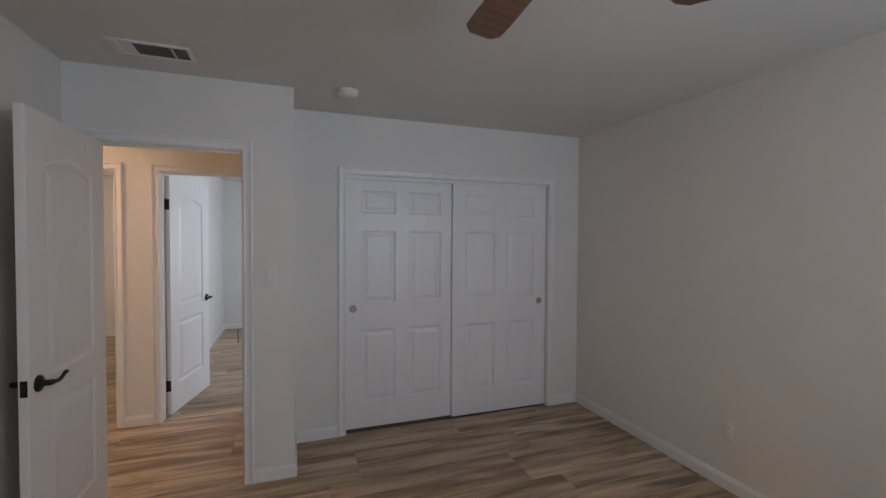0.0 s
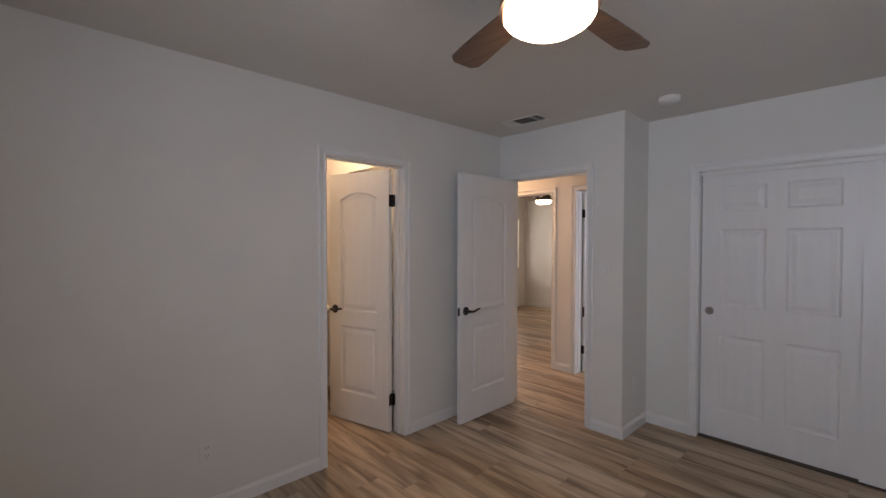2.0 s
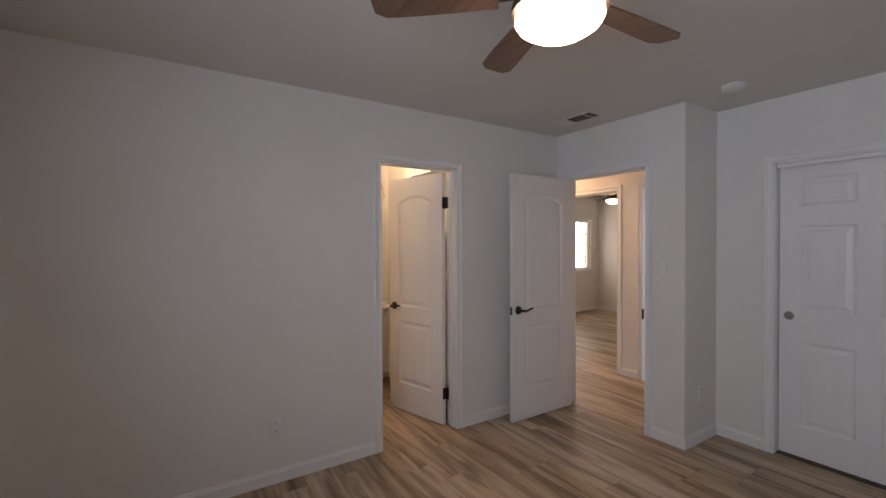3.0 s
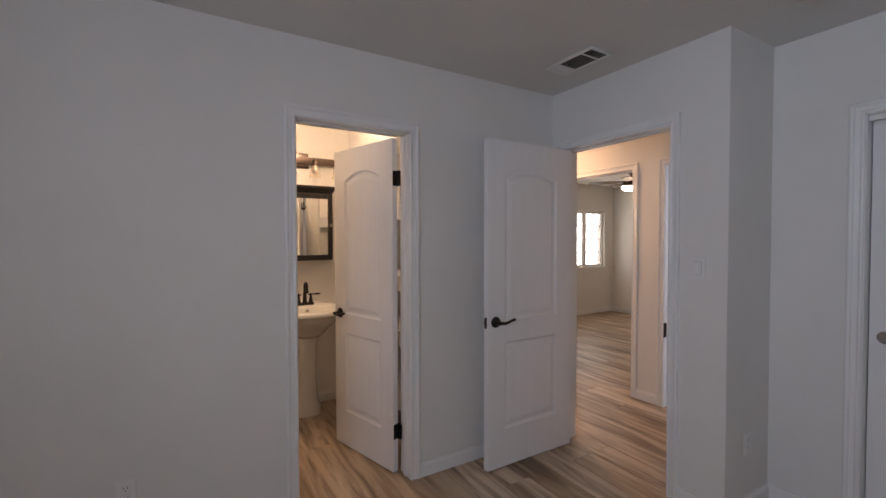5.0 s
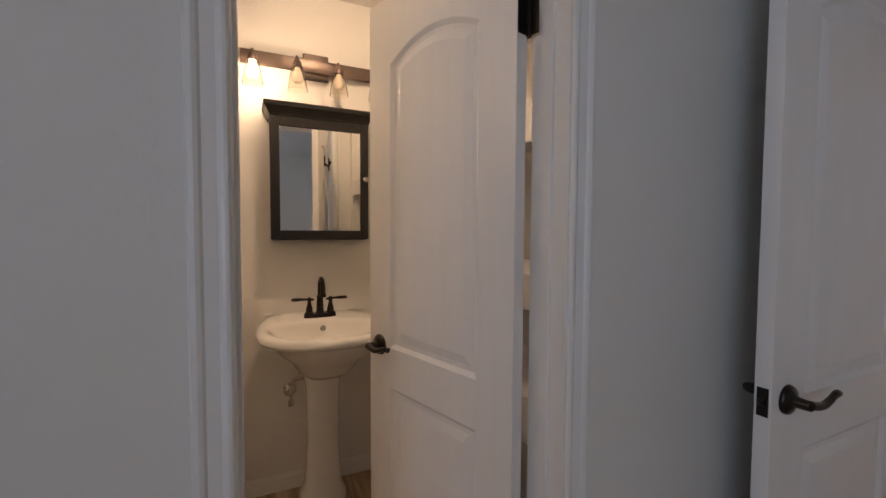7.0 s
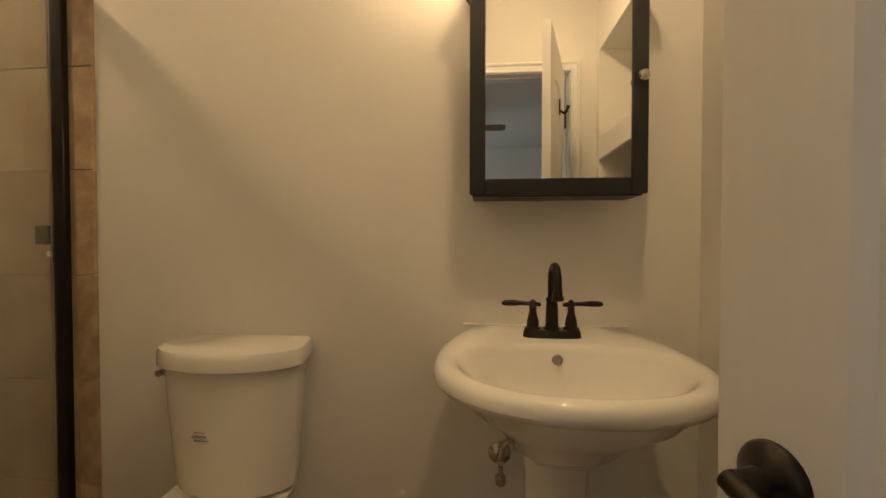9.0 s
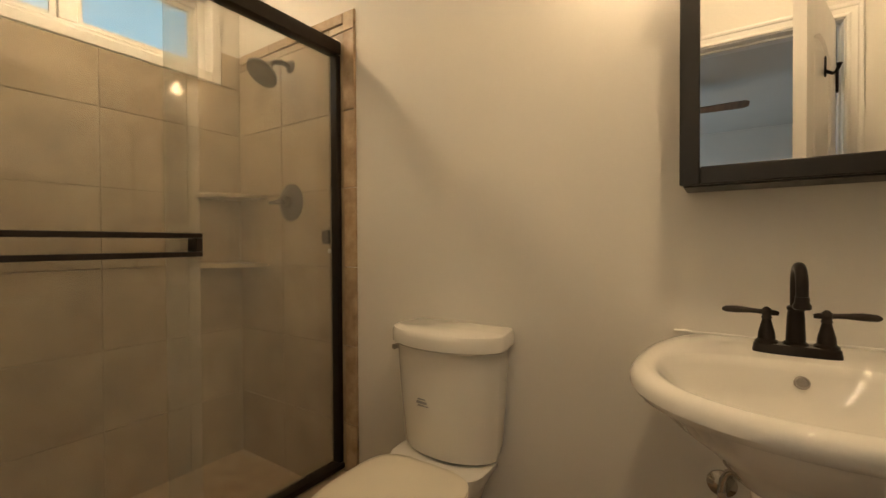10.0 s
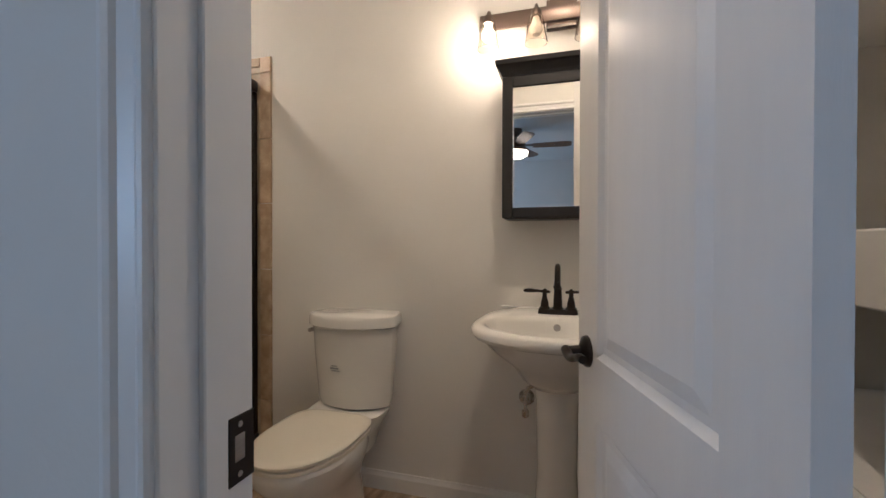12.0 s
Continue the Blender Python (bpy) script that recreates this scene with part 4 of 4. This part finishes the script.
part("escutcheon", lathe([(0.088, 0), (0.087, 0.006), (0.07, 0.014), (0.03, 0.022), (0.028, 0.045), (0, 0.046)], 32, m=pose(0, 0, 0, 0, 90)), BRONZE, sv)
part("lever", tube([(0.04, 0, 0), (0.06, 0, 0), (0.072, -0.025, -0.002), (0.076, -0.058, -0.003)], [0.014, 0.015, 0.010, 0.008], 12), BRONZE, sv)
for z in (1.34, 1.005):
    sh = thing("corner_shelf", pose(SINKX + 0.008, SHOWER + 0.008, z), "beige stone corner shelf in the shower", "shelf", "shower corner shelves")
    sl = [Vector((0, 0, 0))] + [Vector((0.235 * math.cos(a), 0.235 * math.sin(a), 0)) for a in [math.pi / 2 * i / 14 for i in range(15)]]
    part("slab", rings(bmesh.new(), [[p + Vector((0, 0, h_)) for p in sl] for h_ in (0.0, 0.018)]), TILE, sh)

# niche shelves
for z in (0.27, 0.72, 1.105, 1.60):
    shf = thing("wall_shelf", pose(0, 0, z), "white painted built-in niche shelf", "shelf", "niche shelves")
    part("board", boxes((NX0, SHELF + 0.02, 0.04, NX1, SHELF + 0.38, 0.06)), TRIM, shf)
    part("fascia", boxes((NX0, SHELF, -0.05, NX1, SHELF + 0.019, 0.06), bevel=0.003), TRIM, shf)
bot = thing("bottle", pose(-1.60, 1.92, 1.165), "dark bottle with a red cap on the shelf", "bottle")
part("body", lathe([(0, 0), (0.03, 0), (0.032, 0.01), (0.032, 0.10), (0.02, 0.125), (0.013, 0.13), (0, 0.13)], 20), BLACK, bot)
part("label_band", lathe([(0.0325, 0.07), (0.0328, 0.071), (0.0328, 0.095), (0.0325, 0.096)], 20), PLATE, bot)
part("cap", lathe([(0, 0.128), (0.02, 0.128), (0.02, 0.18), (0, 0.183)], 18), RED, bot)

# ---- floor planks, tiles ----
floor = structure("floor", boxes((SINKX, YB, -0.06, XR, HALL + T, -0.006)), GAP, "pale brown wood-look plank floor", "floor")
PW, PL = 0.181, 1.215
plank_meshes = {}
def plank_mesh(l, w):
    key = (round(l, 3), round(w, 3))
    if key not in plank_meshes:
        pb = boxes((0, 0, -0.008, key[0], key[1], 0.0))
        top = [e for e in pb.edges if all(v.co.z > -0.001 for v in e.verts)]
        bmesh.ops.bevel(pb, geom=top, offset=0.0014, segments=1, affect="EDGES")
        me = bpy.data.meshes.new("plank")
        pb.to_mesh(me)
        pb.free()
        me.materials.append(WOOD)
        plank_meshes[key] = me
    return plank_meshes[key]


def planks(parent, x0, x1, y0, y1, seed):
    rnd = random.Random(seed)
    y = y0
    while y < y1 - 0.02:
        w = min(PW, y1 - y)
        x = x0 - rnd.choice((0.0, 0.2, 0.4, 0.6, 0.8, 1.0))
        while x < x1 - 0.02:
            a, b = max(x, x0), min(x + PL, x1)
            if b - a > 0.03:
                ob = new("plank", plank_mesh(b - a - 0.001, w - 0.001))
                ob.location = (a, y, 0)
                ob.parent = parent
            x += PL
        y += PW


planks(floor, SINKX, XR, YB, HALL + 0.05, 3)
far_floor = structure("floor_far_rooms", boxes((FX0, HALL + 0.05, -0.06, 1.5, FY, -0.006)), GAP, "pale brown wood-look plank floor of the far rooms", "floor")
planks(far_floor, FX0, 1.5, HALL + 0.05, FY, 8)

tile_meshes = {}
def tile(parent, m, w, h, mat=TILE, name="tile", d=0.008):
    key = (round(w, 3), round(h, 3), mat.name)
    if key not in tile_meshes:
        tb_ = boxes((0, 0, 0, w, d, h))
        face = [e for e in tb_.edges if all(v.co.y > d - 1e-4 for v in e.verts)]
        bmesh.ops.bevel(tb_, geom=face, offset=0.002, segments=1, affect="EDGES")
        me = bpy.data.meshes.new("tile")
        tb_.to_mesh(me)
        tb_.free()
        me.materials.append(mat)
        tile_meshes[key] = me
    ob = new(name, tile_meshes[key])
    ob.matrix_world = m
    ob.parent = parent
    return ob


# tile rows share their joints with the border
ZR = [0.02, 0.35, 0.683, 1.018, 1.352, 1.678, 2.012, 2.045]
def tile_field(parent, us, zs, place, skip=None):
    for u0, u1 in zip(us, us[1:]):
        for z0, z1 in zip(zs, zs[1:]):
            if skip and skip(u0, u1, z0, z1):
                continue
            tile(parent, place(u0, z0), u1 - u0 - 0.003, z1 - z0 - 0.003)


backing_w = structure("shower_tile_side", boxes((SINKX, SHOWER, 0.02, SINKX + 0.004, -0.09, 2.045)), GROUT, "beige travertine shower tiles", "tile wall")
tile_field(backing_w, [0.0, 0.09, 0.425, -0.09 - SHOWER - 0.012], ZR, lambda u, z: pose(SINKX + 0.003, -0.09 - u, z, 0, 0, -90))
for z0, z1 in zip([0.0] + ZR[1:6] + [2.012], ZR[1:6] + [2.012, 2.0885]):
    if z1 - z0 > 0.1:
        tile(backing_w, pose(SINKX + 0.001, -0.026, z0, 0, 0, -90), 0.062, z1 - z0 - 0.003, TRIMTILE, "edge_tile", 0.014)
tile(backing_w, pose(SINKX + 0.001, -0.026, 2.012, 0, 0, -90), 0.062, 0.077, TRIMTILE, "edge_tile", 0.014)
for i in range(3):
    y = -0.092 - i * 0.255
    tile(backing_w, pose(SINKX + 0.001, y, 2.0465, 0, 0, -90), min(0.252, y - SHOWER - 0.012), 0.0425, TRIMTILE, "edge_tile", 0.014)
backing_b = structure("shower_tile_back", boxes((SINKX, SHOWER, 0.02, BATHX, SHOWER + 0.004, 1.918), (SINKX, SHOWER, 1.918, -2.676, SHOWER + 0.004, 2.088)), GROUT, "beige travertine shower tiles below the window", "tile wall")
xs = [SINKX + 0.015, -2.505, -2.168, -1.830, -1.50, BATHX]
tile_field(backing_b, xs, [0.02, 0.35, 0.683, 1.018, 1.352, 1.678, 1.918], lambda u, z: pose(u + 0.0, SHOWER + 0.003, z))
tile(backing_b, pose(SINKX + 0.015, SHOWER + 0.003, 1.918), 0.088, 0.17)
backing_e = structure("shower_tile_end", boxes((BATHX - 0.004, SHOWER, 0.02, BATHX, -0.09, 2.045)), GROUT, "beige travertine shower tiles", "tile wall")
tile_field(backing_e, [0.0, 0.33, 0.66, 0.775], ZR, lambda u, z: pose(BATHX - 0.003, SHOWER + 0.012 + u, z, 0, 0, 90))
curb_parent = bpy.data.objects["shower_curb"]
for i in range(4):
    x = SINKX + 0.016 + i * 0.333
    w = min(0.33, BATHX - x - 0.003)
    tile(curb_parent, pose(x, -0.051, 0.0), w, 0.134)
    tile(curb_parent, pose(x, -0.045, 0.136, 90), w, 0.165)
